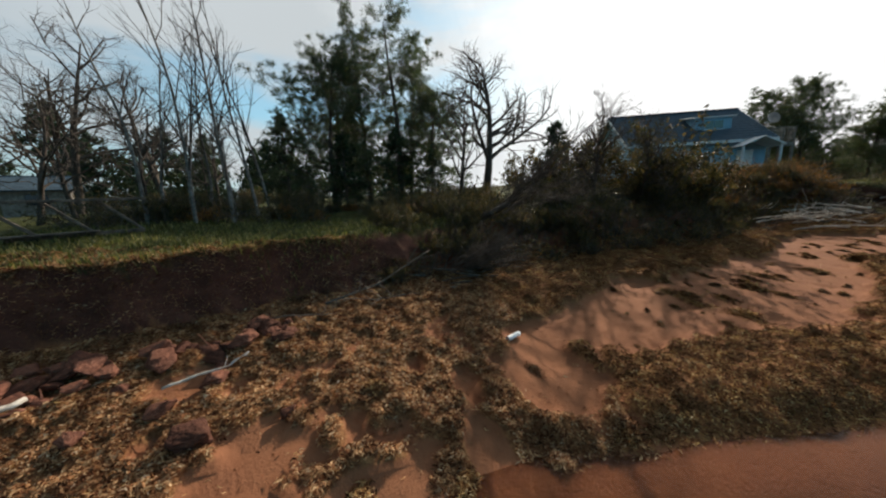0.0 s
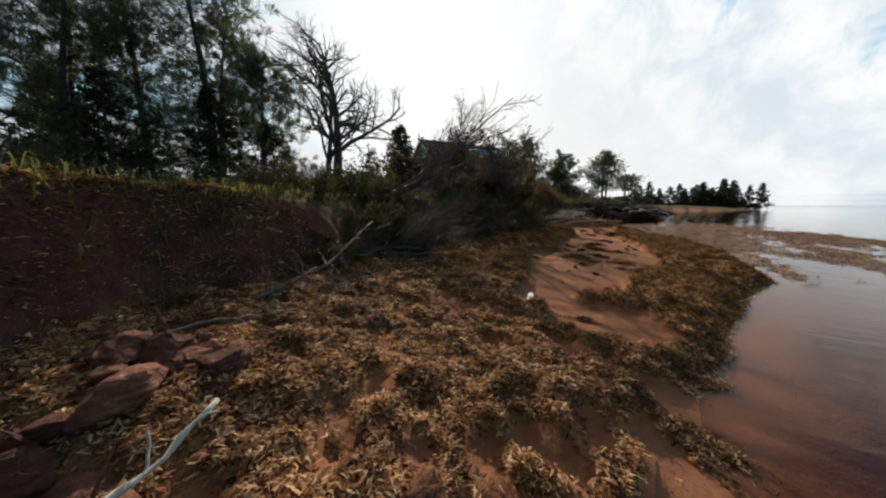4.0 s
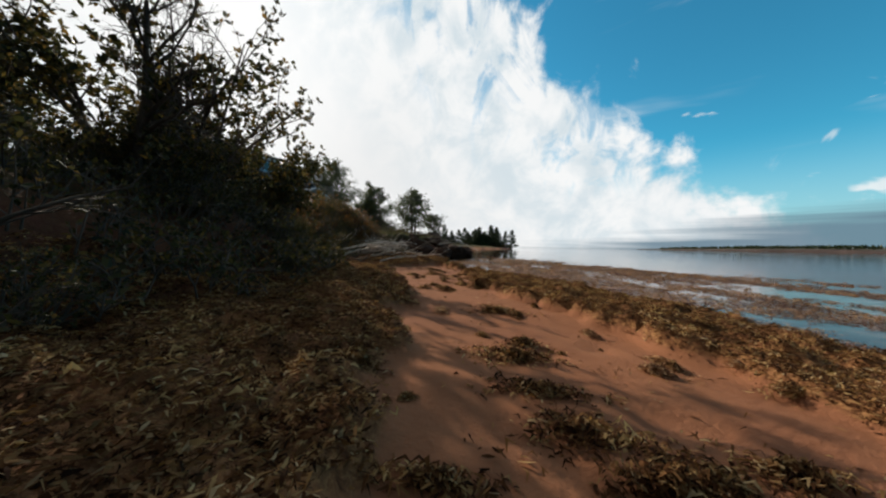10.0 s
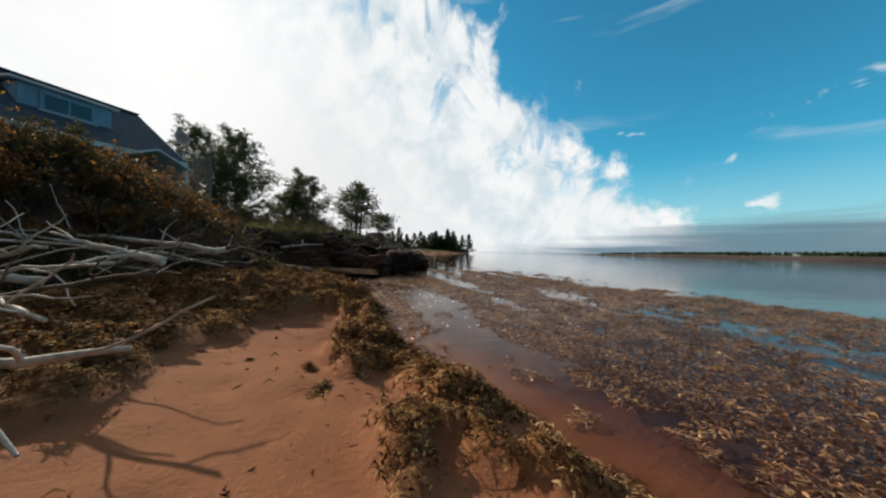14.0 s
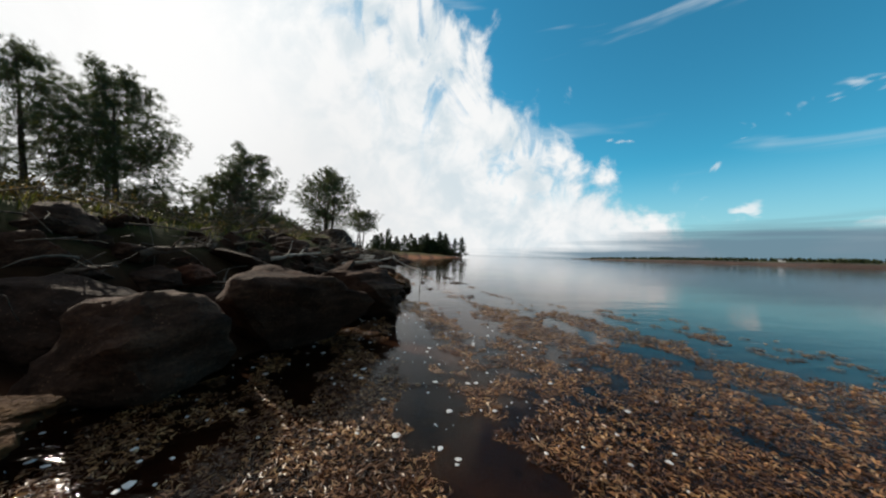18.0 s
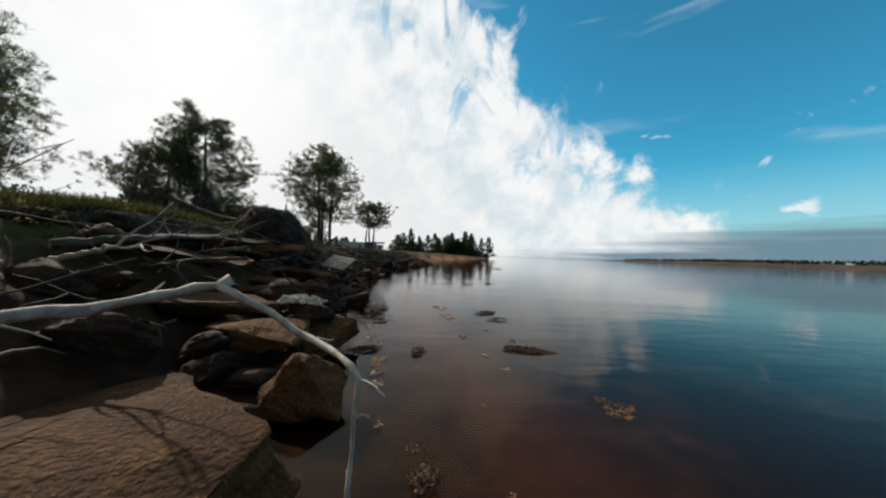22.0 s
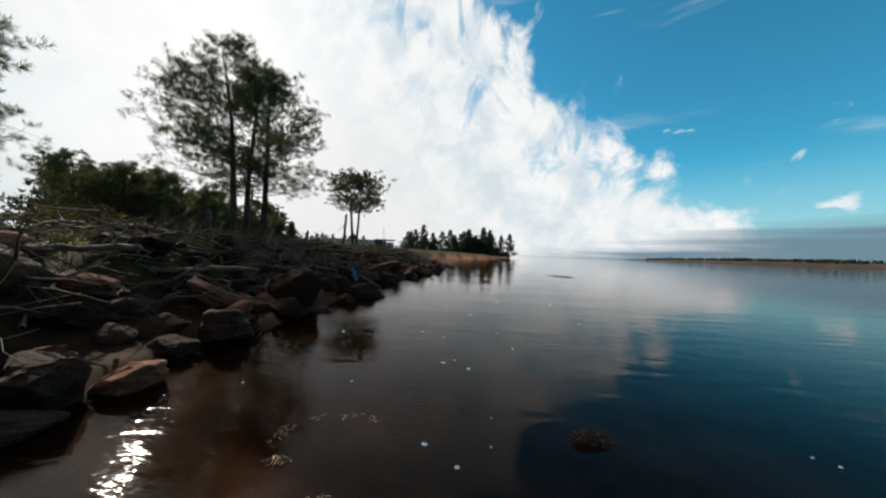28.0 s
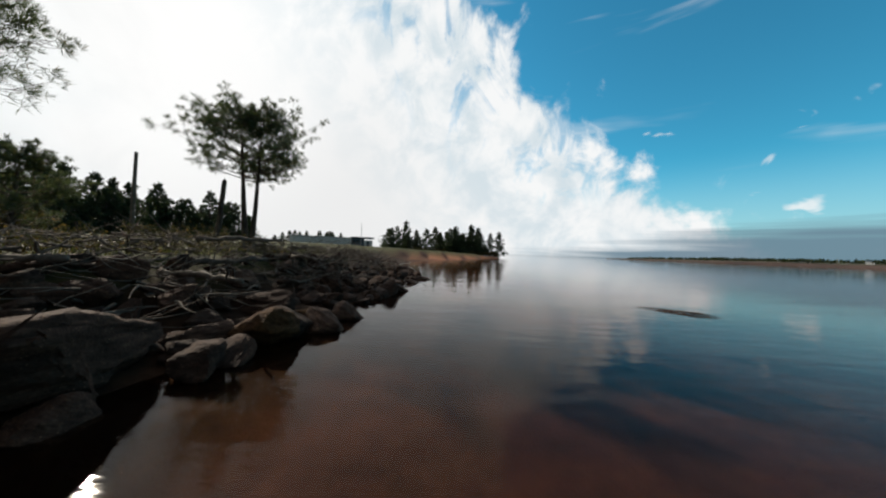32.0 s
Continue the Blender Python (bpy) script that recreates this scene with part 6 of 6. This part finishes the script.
def build_boughs():
    """Broken grey boughs thrown down where the cliff ends, and the whips of an uprooted bush leaning over the beach."""
    rng = np.random.default_rng(22)
    low = [((-3.0, -39.7, 0.5), (-0.35, -1.0, 0.0), 1.9), ((-3.1, -39.5, 0.55), (-0.3, -1.0, 0.04), 1.6), ((-2.9, -40.0, 0.48), (-0.15, -1.0, 0.02), 1.4),
           ((-3.2, -39.6, 0.6), (-0.55, -0.8, 0.06), 1.5), ((-2.9, -40.6, 0.45), (0.05, -1.0, 0.03), 1.2), ((-3.3, -40.4, 0.6), (-0.2, -0.9, 0.1), 1.3)]
    for a, d, length in low:
        lines = ([], [])
        branch_out(rng, lines, (0, 0, 0), d, length, 0.012, 2, 6, 0.1, 0.55, 0.0, 0.42)
        ob = empty("fallen_bough", pose(*a), "grey dead bough lying at the cliff foot", "driftwood", "fallen boughs")
        put("limb", mesh_of("limb", *tubes(lines[0], 6), MAT["greydrift"]), ob)
        tw = put("branchwork", mesh_of("branchwork", *tubes(lines[1], 4), MAT["greydrift"]), ob)
        tw["kind"] = "stuff"
    lines = ([], [])
    for k in range(110):
        o = np.array([rng.uniform(-0.4, 0.25), rng.uniform(-0.4, 0.4), rng.uniform(-0.1, 0.2)])
        w = np.array([rng.uniform(0.25, 0.85), rng.uniform(0.3, 0.8), rng.uniform(0.15, 0.72)])
        branch_out(rng, lines, o, w, rng.uniform(0.45, 1.1), 0.0065, 2 if k % 3 == 0 else 1, 4, 0.06, 0.3, 0.0, 0.45)
    tree_object("uprooted_bush", (-3.5, -39.6, ground_z(-3.5, -39.6) + 0.15), "uprooted leafless bush whose whips lean over the beach", "dead bush", lines, (MAT["twig"], MAT["twig"]), sides=(5, 3), trunk_name="stemwork")


build_fallen_tree()
build_boughs()


def lump(seed, size, mat, rough=0.3, name="mound"):
    bm = bmesh.new()
    bmesh.ops.create_icosphere(bm, subdivisions=5, radius=0.5)
    for v in bm.verts:
        q = v.co * 3 + Vector((seed, 0, 0))
        v.co *= 1 + rough * noise.noise(q) + rough * 0.5 * noise.noise(q * 2.3) + rough * 0.3 * noise.noise(q * 6) + rough * 0.15 * noise.noise(q * 14)
        v.co = Vector((v.co.x * size[0], v.co.y * size[1], v.co.z * size[2]))
    me = bpy.data.meshes.new(name)
    bm.to_mesh(me)
    bm.free()
    me.materials.append(mat)
    me.polygons.foreach_set("use_smooth", np.full(len(me.polygons), True, bool))
    return me


def build_root_plate():
    """The upturned root mass of a fallen pine, with its trunk and hanging roots."""
    soil = solid_material("dark_root_soil", (0.02, 0.014, 0.011), (0.06, 0.042, 0.032), 7, 0.95, (1, 1, 1), 0.9, 0.06)
    MAT["soil"] = soil
    x, y = -4.7, -3.7
    ob = empty("root_plate", pose(x, y, ground_z(x, y)), "dark upturned root mass of a fallen tree with hanging roots", "tree stump")
    put("root_soil", lump(3, (1.9, 2.4, 1.75), soil, 0.2, "root_soil"), ob, pose(0, 0, 0.5, 0, 12, 20))
    rng = np.random.default_rng(44)
    lines = []
    for k in range(420):
        a = rng.random() * 6.283
        e = rng.uniform(-0.2, 1.4)
        o = np.array([math.cos(a) * 0.82 * math.cos(e), math.sin(a) * 1.05 * math.cos(e), 0.5 + 0.78 * math.sin(e)])
        p, _ = bent(rng, o, (math.cos(a), math.sin(a), rng.normal(0.1, 0.5)), rng.uniform(0.2, 0.55), 5, 0.25, -0.16)
        lines.append((p, np.linspace(rng.uniform(0.004, 0.014), 0.002, 6)))
    put("root", mesh_of("root", *tubes(lines, 4), MAT["bark"]), ob, None, "thin dark roots")
    t, _ = bent(rng, (-0.5, -0.6, 0.9), (-0.9, -0.5, 0.1), 1.6, 8, 0.08)
    put("trunk", mesh_of("trunk", *tubes([(t, np.linspace(0.09, 0.05, 9))], 8), MAT["bark"]), ob)
    # a second, lower hump of torn turf and its grass fringe
    turf = solid_material("rough_turf", (0.018, 0.015, 0.009), (0.05, 0.042, 0.022), 9, 0.95, (1, 1, 1), 0.9, 0.05)
    hump = put("turf_hump", lump(8, (1.6, 5.0, 0.75), turf, 0.14, "turf_hump"), None, pose(-4.75, -7.6, ground_z(-4.75, -7.6) - 0.08, 0, 0, 6))
    tagged(hump, "long grassy turf bank overhanging the boulders", "earth mound")
    n = 16000
    u, v = rng.uniform(-0.62, 0.62, n), rng.uniform(-2.3, 2.3, n)
    dome = np.sqrt(np.clip(1 - (u / 0.8) ** 2 - (v / 2.5) ** 2, 0.02, 1)) * 0.375
    c6, s6 = math.cos(radians(6)), math.sin(radians(6))
    b = np.stack([-4.75 + u * c6 - v * s6, -7.6 + u * s6 + v * c6, ground_z(-4.75, -7.6) - 0.11 + dome], 1)
    a = rng.random(n) * 6.283
    h = (0.08 + 0.16 * rng.random(n))[:, None]
    lean = np.stack([np.cos(a) * 0.5 + 0.35 * (u > 0.3), np.sin(a) * 0.5, np.full(n, 0.9) - 0.8 * (u > 0.45)], 1)
    w = np.stack([-np.sin(a), np.cos(a), 0 * a], 1) * 0.005
    V = np.stack([b - w, b + w, b + lean * h * 0.6 + w * 0.8, b + lean * h], 1).reshape(-1, 3)
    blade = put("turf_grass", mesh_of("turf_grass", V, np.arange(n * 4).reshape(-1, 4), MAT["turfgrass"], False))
    tagged(blade, "shaggy autumn grass on the turf bank", "grass", kind="stuff")
    # broken trunks left standing or leaning by the storm
    for k, (bx, by, tx, ty, tz, r) in enumerate([(-7.7, 7.4, -6.4, 7.9, 1.0, 0.09), (-6.35, 8.0, -6.3, 8.0, 0.85, 0.12), (-8.6, 9.0, -8.5, 9.1, 1.1, 0.11), (-7.35, 21.9, -7.2, 22.05, 2.6, 0.1), (-5.8, 12.6, -5.75, 12.7, 0.75, 0.09)]):
        z = ground_z(bx, by)
        P = np.array([(bx, by, z - 0.1), ((bx + tx) / 2 + 0.02, (by + ty) / 2, z + tz * 0.5), (tx, ty, z + tz)])
        o = empty("broken_trunk", pose(bx, by, z), "dark broken pine trunk snapped in a storm", "tree stump", "broken trunks")
        f = np.linspace(0, 1, 9)
        q = np.stack([np.interp(f, [0, 0.5, 1], P[:, c]) for c in range(3)], 1) - np.array([bx, by, z]) + rng.normal(0, 0.012, (9, 3))
        put("trunk", mesh_of("trunk", *tubes([(np.vstack([q, q[-1] + [0.02, 0, 0.12]]), np.append(np.linspace(r, r * 0.8, 9), 0.01))], 8), MAT["bark"]), o)
        if k in (0, 3):
            b, _ = bent(rng, q[6], (-0.6, -0.2, -0.5), 0.9, 5, 0.25, 0.05)
            put("branch", mesh_of("branch", *tubes([(b, np.linspace(0.025, 0.006, 6))], 5), MAT["bark"]), o)


build_root_plate()


# ---- distance ----
def build_headland():
    rng = np.random.default_rng(61)
    kinds = [spruce(600 + k, (0, 0, 0), 7.0, "dark spruce on the far headland", (0.32, 0.42, 0.54)[k], "headland spruces", 1.3, "spruce", "spruce_tree", 60, 1.5) for k in range(3)]
    used = set()

    def one(k, x, y, s, sz=1.0):
        m = scaled(x, y, s, rng.random() * 6.28, -0.2, sz)
        if k in used:
            copy_thing(kinds[k], m)
        else:
            kinds[k].matrix_basis = m
            used.add(k)
    one(0, 26.5, 136.0, 1.4), one(0, 29.6, 135.0, 1.1)
    for k in range(15):
        f = k / 14
        one(int(rng.integers(0, 3)), 9 + 15 * f + rng.normal(0, 0.8), 116 + 17 * f + rng.uniform(0, 10), rng.uniform(0.6, 1.3))
    for k in range(19):
        f = rng.random()
        one(int(rng.integers(0, 3)), -13 + 26 * f + rng.normal(0, 0.8), 111 + 12 * f + rng.uniform(0, 9), rng.uniform(0.6, 1.15))
    for k in range(46):                                   # wood line behind the lawn
        f = rng.random()
        one(int(rng.integers(0, 3)), -110 + 92 * f + rng.normal(0, 3), (85 + 50 * f if f < 0.5 else 128 + 8 * f) + rng.uniform(0, 18), rng.uniform(0.5, 0.85))
    for k in range(44):                                   # dark wood on the far side of the lawn
        f = (k + rng.random()) / 44
        b, D = radians(66 - 36 * f), 38 + 32 * f + rng.uniform(0, 12)
        one(int(rng.integers(0, 3)), -math.sin(b) * D, 12 + math.cos(b) * D, rng.uniform(0.62, 0.95))
    scrub = [shrub(420 + k, (0, 0, 0), 2.0, 3.2, "low rounded dark shrub at the foot of the headland trees", "leaves", 1.4, "headland shrubs", 22, 0.16, name="round_shrub") for k in range(2)]
    for k in range(30):
        f = (k + rng.random()) / 30
        m = scaled(-4 + 33 * f + rng.normal(0, 0.5), 111 + 23 * f + rng.uniform(-1.5, 2), rng.uniform(0.6, 1.05), rng.random() * 6.28)
        if k < 2:
            scrub[k].matrix_basis = m
        else:
            copy_thing(scrub[k % 2], m)
    for k in range(26):                                   # wood behind the garden at the start
        one(int(rng.integers(0, 3)), rng.uniform(-75, -32), rng.uniform(-85, -30), rng.uniform(0.7, 1.2))


build_headland()


def build_far_shore():
    """A low cultivated shore on the other side of the bay."""
    rng = np.random.default_rng(71)
    n = 160
    az = np.radians(np.linspace(31, 100, n))
    D = np.interp(np.degrees(az), [31, 38, 45, 60, 100], [1900, 1400, 1100, 900, 800])
    ux, uy = np.sin(az), np.cos(az)
    top = np.interp(np.degrees(az), [31, 36, 42, 60, 100], [2, 7, 9, 11, 11]) * (0.8 + 0.4 * fnoise(np.degrees(az), az * 0, 7.0, 4))
    rowsV = []
    for k, (extra, z) in enumerate([(0, -1.0), (3, 1.0), (6, 0.62), (60, 0.9), (500, 1.7)]):
        zz = np.full(n, -1.0) if k == 0 else top * z * (0.55 if k < 2 else 1)
        rowsV.append(np.stack([ux * (D + extra), uy * (D + extra), zz], 1))
    V = np.concatenate(rowsV)
    i = np.arange(n - 1)
    F1 = np.concatenate([np.stack([i + k * n, i + 1 + k * n, i + 1 + (k + 1) * n, i + (k + 1) * n], 1) for k in range(0, 2)])
    F2 = np.concatenate([np.stack([i + k * n, i + 1 + k * n, i + 1 + (k + 1) * n, i + (k + 1) * n], 1) for k in range(2, 4)])
    shore = tagged(put("far_shore", mesh_of("far_shore", V, F2, MAT["far"])), "low fields on the far side of the bay", "far shore", kind="structure")
    put("far_cliff", mesh_of("far_cliff", V, F1, MAT["farcliff"]), shore)
    # scrub and woods on it
    m = 900
    a = np.radians(np.concatenate([rng.uniform(34, 100, m // 2), np.repeat(rng.uniform(36, 98, 30), 15) + rng.normal(0, 0.7, 450)]))
    d = np.interp(np.degrees(a), [31, 38, 45, 60, 100], [1900, 1400, 1100, 900, 800]) + rng.uniform(8, 140, m)
    z = np.interp(np.degrees(a), [31, 36, 42, 60, 100], [1, 5.5, 8, 10, 10])
    c = np.stack([np.sin(a) * d, np.cos(a) * d, z], 1)
    Vv, Ff = tufts(rng, c, np.tile([[0, 0, 1.2]], (m, 1)), 8, 7.5, 1.7, 0.6)
    tagged(put("far_wood", mesh_of("far_wood", Vv, Ff, MAT["spruce"], False)), "distant dark woods along the far shore", "far woods", kind="stuff")
    for k, (deg, w, h) in enumerate([(52.5, 16, 6), (50.5, 9, 5), (37, 11, 5), (57, 10, 5)]):
        q = radians(deg)
        dd = np.interp(deg, [31, 38, 45, 60, 100], [1900, 1400, 1100, 900, 800]) + 40
        o = empty("farm_building", pose(math.sin(q) * dd, math.cos(q) * dd, 8.2, 0, 0, -deg), "tiny white farm building on the far shore", "building", "far farms")
        part("wall", box_bm((w, 8, h), (0, 0, h / 2)), MAT["white"], o)
        bm = bmesh.new()
        vs = [bm.verts.new(p) for p in ((-w / 2, -4.5, h), (w / 2, -4.5, h), (w / 2, 4.5, h), (-w / 2, 4.5, h), (-w / 2, 0, h + 3), (w / 2, 0, h + 3))]
        for f in ((0, 1, 5, 4), (2, 3, 4, 5), (0, 4, 3), (1, 2, 5)):
            bm.faces.new([vs[j] for j in f])
        part("roof", bm, MAT["roof"], o)


build_far_shore()


def build_long_building():
    a, b = Vector((-45, 111, 2.3)), Vector((-19, 117, 2.3))
    d = b - a
    L = d.length
    o = empty("long_building", Matrix.Translation(a) @ Matrix.Rotation(math.atan2(d.y, d.x), 4, "Z"), "long low pale metal building beyond the lawn", "building")
    part("wall", box_bm((L * 0.72, 9, 2.9), (L * 0.36, 4.5, 1.4), 0.05), MAT["white"], o, "pale metal wall")
    part("roof", box_bm((L * 0.73, 9.6, 0.35), (L * 0.36, 4.5, 3.0), 0.05, Matrix.Rotation(0.03, 4, "X")), MAT["metal"], o)
    for k in range(26):
        part("wall_rib", box_bm((0.08, 0.1, 2.8), (0.3 + k * 0.72 * L / 26.5, -0.04, 1.4), 0.01), MAT["metal"], o)
    part("dark_wing", box_bm((L * 0.16, 7, 3.3), (L * 0.80, 4.0, 1.5), 0.05), MAT["roof"], o, "dark grey wing")
    part("white_wing", box_bm((L * 0.11, 7, 2.4), (L * 0.935, 4.0, 1.1), 0.05), MAT["white"], o, "white end wing")
    part("wing_roof", box_bm((L * 0.3, 8, 0.4), (L * 0.86, 4.0, 3.15), 0.05), MAT["roof"], o, "dark flat roof")
    for k in range(3):
        part("window", box_bm((0.9, 0.1, 0.8), (L * (0.75 + 0.045 * k), 0.42, 1.8), 0.02), MAT["glass"], o)
    part("door", box_bm((1.0, 0.1, 2.0), (L * 0.93, 0.44, 1.0), 0.02), MAT["glass"], o)
    mast = tagged(put("mast", mesh_of("mast", *tubes([(np.array([(0, 0, 0), (0, 0, 4.0), (0, 0, 8.2)]), np.array([0.12, 0.09, 0.05]))], 8), MAT["metal"]), None, pose(-22.6, 113.8, 2.2)), "thin grey antenna mast beside the building", "mast")
    for k, (x, y, h) in enumerate([(-22.06, 34.24, 6.4), (-13.5, 122.0, 7.0)]):
        z = ground_z(x, y)
        p = empty("utility_pole", pose(x, y, z), "dark wooden utility pole behind the lawn", "utility pole", "poles")
        put("pole", mesh_of("pole", *tubes([(np.array([(0, 0, -0.3), (0.02, 0, h * 0.5), (0.05, 0.02, h), (0.05, 0.02, h + 0.01)]), np.array([0.15, 0.13, 0.11, 0.001]))], 10), MAT["greydrift"]), p)
        part("cap", box_bm((0.2, 0.2, 0.06), (0.05, 0.02, h + 0.03), 0.02), MAT["dark"], p)


build_long_building()


# ---- small things ----
def build_small():
    # weathered timber frame on the grass at the cliff edge
    A, B = Vector((-4.25, -47.7, 0)), Vector((-5.5, -45.35, 0))
    d = B - A
    L = d.length
    g = ground_z(-4.9, -46.5)
    fr = empty("timber_frame", Matrix.Translation((A.x, A.y, g)) @ Matrix.Rotation(math.atan2(d.y, d.x), 4, "Z"), "weathered grey timber railing frame standing on the grass", "timber frame")
    part("top_rail", box_bm((L + 0.5, 0.07, 0.045), (L / 2, -0.3, 0.62), 0.006), MAT["greydrift"], fr)
    part("bottom_rail", box_bm((L + 0.3, 0.09, 0.07), (L / 2, 0, 0.05), 0.008), MAT["greydrift"], fr)
    part("plank", box_bm((L * 0.8, 0.2, 0.03), (L * 0.45, -0.12, 0.1), 0.006), MAT["greydrift"], fr)
    for k in range(5):
        part("strut", box_bm((0.75, 0.05, 0.045), (0.2 + k * (L - 0.3) / 4, -0.15, 0.34), 0.006, Matrix.Rotation(radians(48), 4, "Y")), MAT["greydrift"], fr)
    # garden hut
    hut = empty("garden_hut", pose(-19.5, -56.5, ground_z(-19.5, -56.5), 0, 0, 25), "small dark garden hut with a low roof", "shed")
    part("wall", box_bm((2.6, 2.2, 1.3), (0, 0, 0.6), 0.02), MAT["timber"], hut)
    for s in (1, -1):
        part("roof", box_bm((1.75, 2.6, 0.07), (s * 0.72, 0, 1.62), 0.01, Matrix.Rotation(s * 0.45, 4, "Y")), MAT["roof"], hut)
    part("window", box_bm((0.05, 0.7, 0.5), (1.31, 0, 0.8), 0.01), MAT["glass"], hut)
    # white plastic pipe end
    z = ground_z(-1.55, -39.78)
    rr = [0.03, 0.03, 0.025, 0.025]
    a = np.linspace(0, 2 * np.pi, 20, endpoint=False)
    pts = [(0, rr[0]), (0.2, rr[1]), (0.2, rr[2]), (0.01, rr[3])]
    V = np.array([(q, r * math.cos(t), r * math.sin(t)) for q, r in pts for t in a])
    F = np.array([(i * 20 + j, i * 20 + (j + 1) % 20, (i + 1) * 20 + (j + 1) % 20, (i + 1) * 20 + j) for i in range(3) for j in range(20)])
    pipe = put("plastic_pipe", mesh_of("plastic_pipe", V, F, MAT["white"]), None, pose(-1.52, -39.86, z + 0.03, 0, -3, 108))
    tagged(pipe, "broken white plastic pipe lying on the weed", "pipe")
    # slatted pallet tipped against the rocks
    pal = empty("wooden_pallet", pose(-3.35, -2.15, ground_z(-3.35, -2.15) + 0.32, 28, 8, -20), "grey slatted wooden pallet tipped on the boulders", "pallet")
    for k in range(6):
        part("slat", box_bm((0.95, 0.08, 0.02), (0, k * 0.13, 0.03), 0.004), MAT["drift"], pal)
    for s in (-0.42, 0, 0.42):
        part("bearer", box_bm((0.06, 0.75, 0.07), (s, 0.33, -0.02), 0.006), MAT["greydrift"], pal)
    # pale sheet draped on a rock
    bm = bmesh.new()
    bmesh.ops.create_grid(bm, x_segments=22, y_segments=16, size=0.5)
    for v in bm.verts:
        q = Vector((v.co.x * 6, v.co.y * 6, 2.0))
        v.co.z = 0.05 * noise.noise(q) + 0.03 * noise.noise(q * 2.5) - 0.25 * (v.co.x ** 2 + v.co.y ** 2) * 0.5
        v.co.x *= 0.5 + 0.12 * noise.noise(q * 0.6)
        v.co.y *= 0.32
    bmesh.ops.solidify(bm, geom=list(bm.faces), thickness=0.012)
    me = bpy.data.meshes.new("plastic_sheet")
    bm.to_mesh(me)
    bm.free()
    me.materials.append(MAT["drift"])
    tagged(put("plastic_sheet", me, None, pose(-1.6, -8.85, 0.62, 4, 6, 10)), "crumpled pale plastic sheet draped over a rock", "plastic sheet")
    blue = solid_material("blue_plastic", (0.03, 0.22, 0.36), (0.08, 0.4, 0.55), 9, 0.4, (1, 1, 1), 0.4, 0.01)
    me2 = me.copy()
    me2.materials.clear()
    me2.materials.append(blue)
    tagged(put("blue_plastic_scrap", me2, None, Matrix.LocRotScale((-2.43, 8.48, 0.42), Euler((0.5, 1.25, 0.5)), (0.75, 0.5, 1))), "torn blue plastic scrap caught between boulders", "plastic scrap")


build_small()
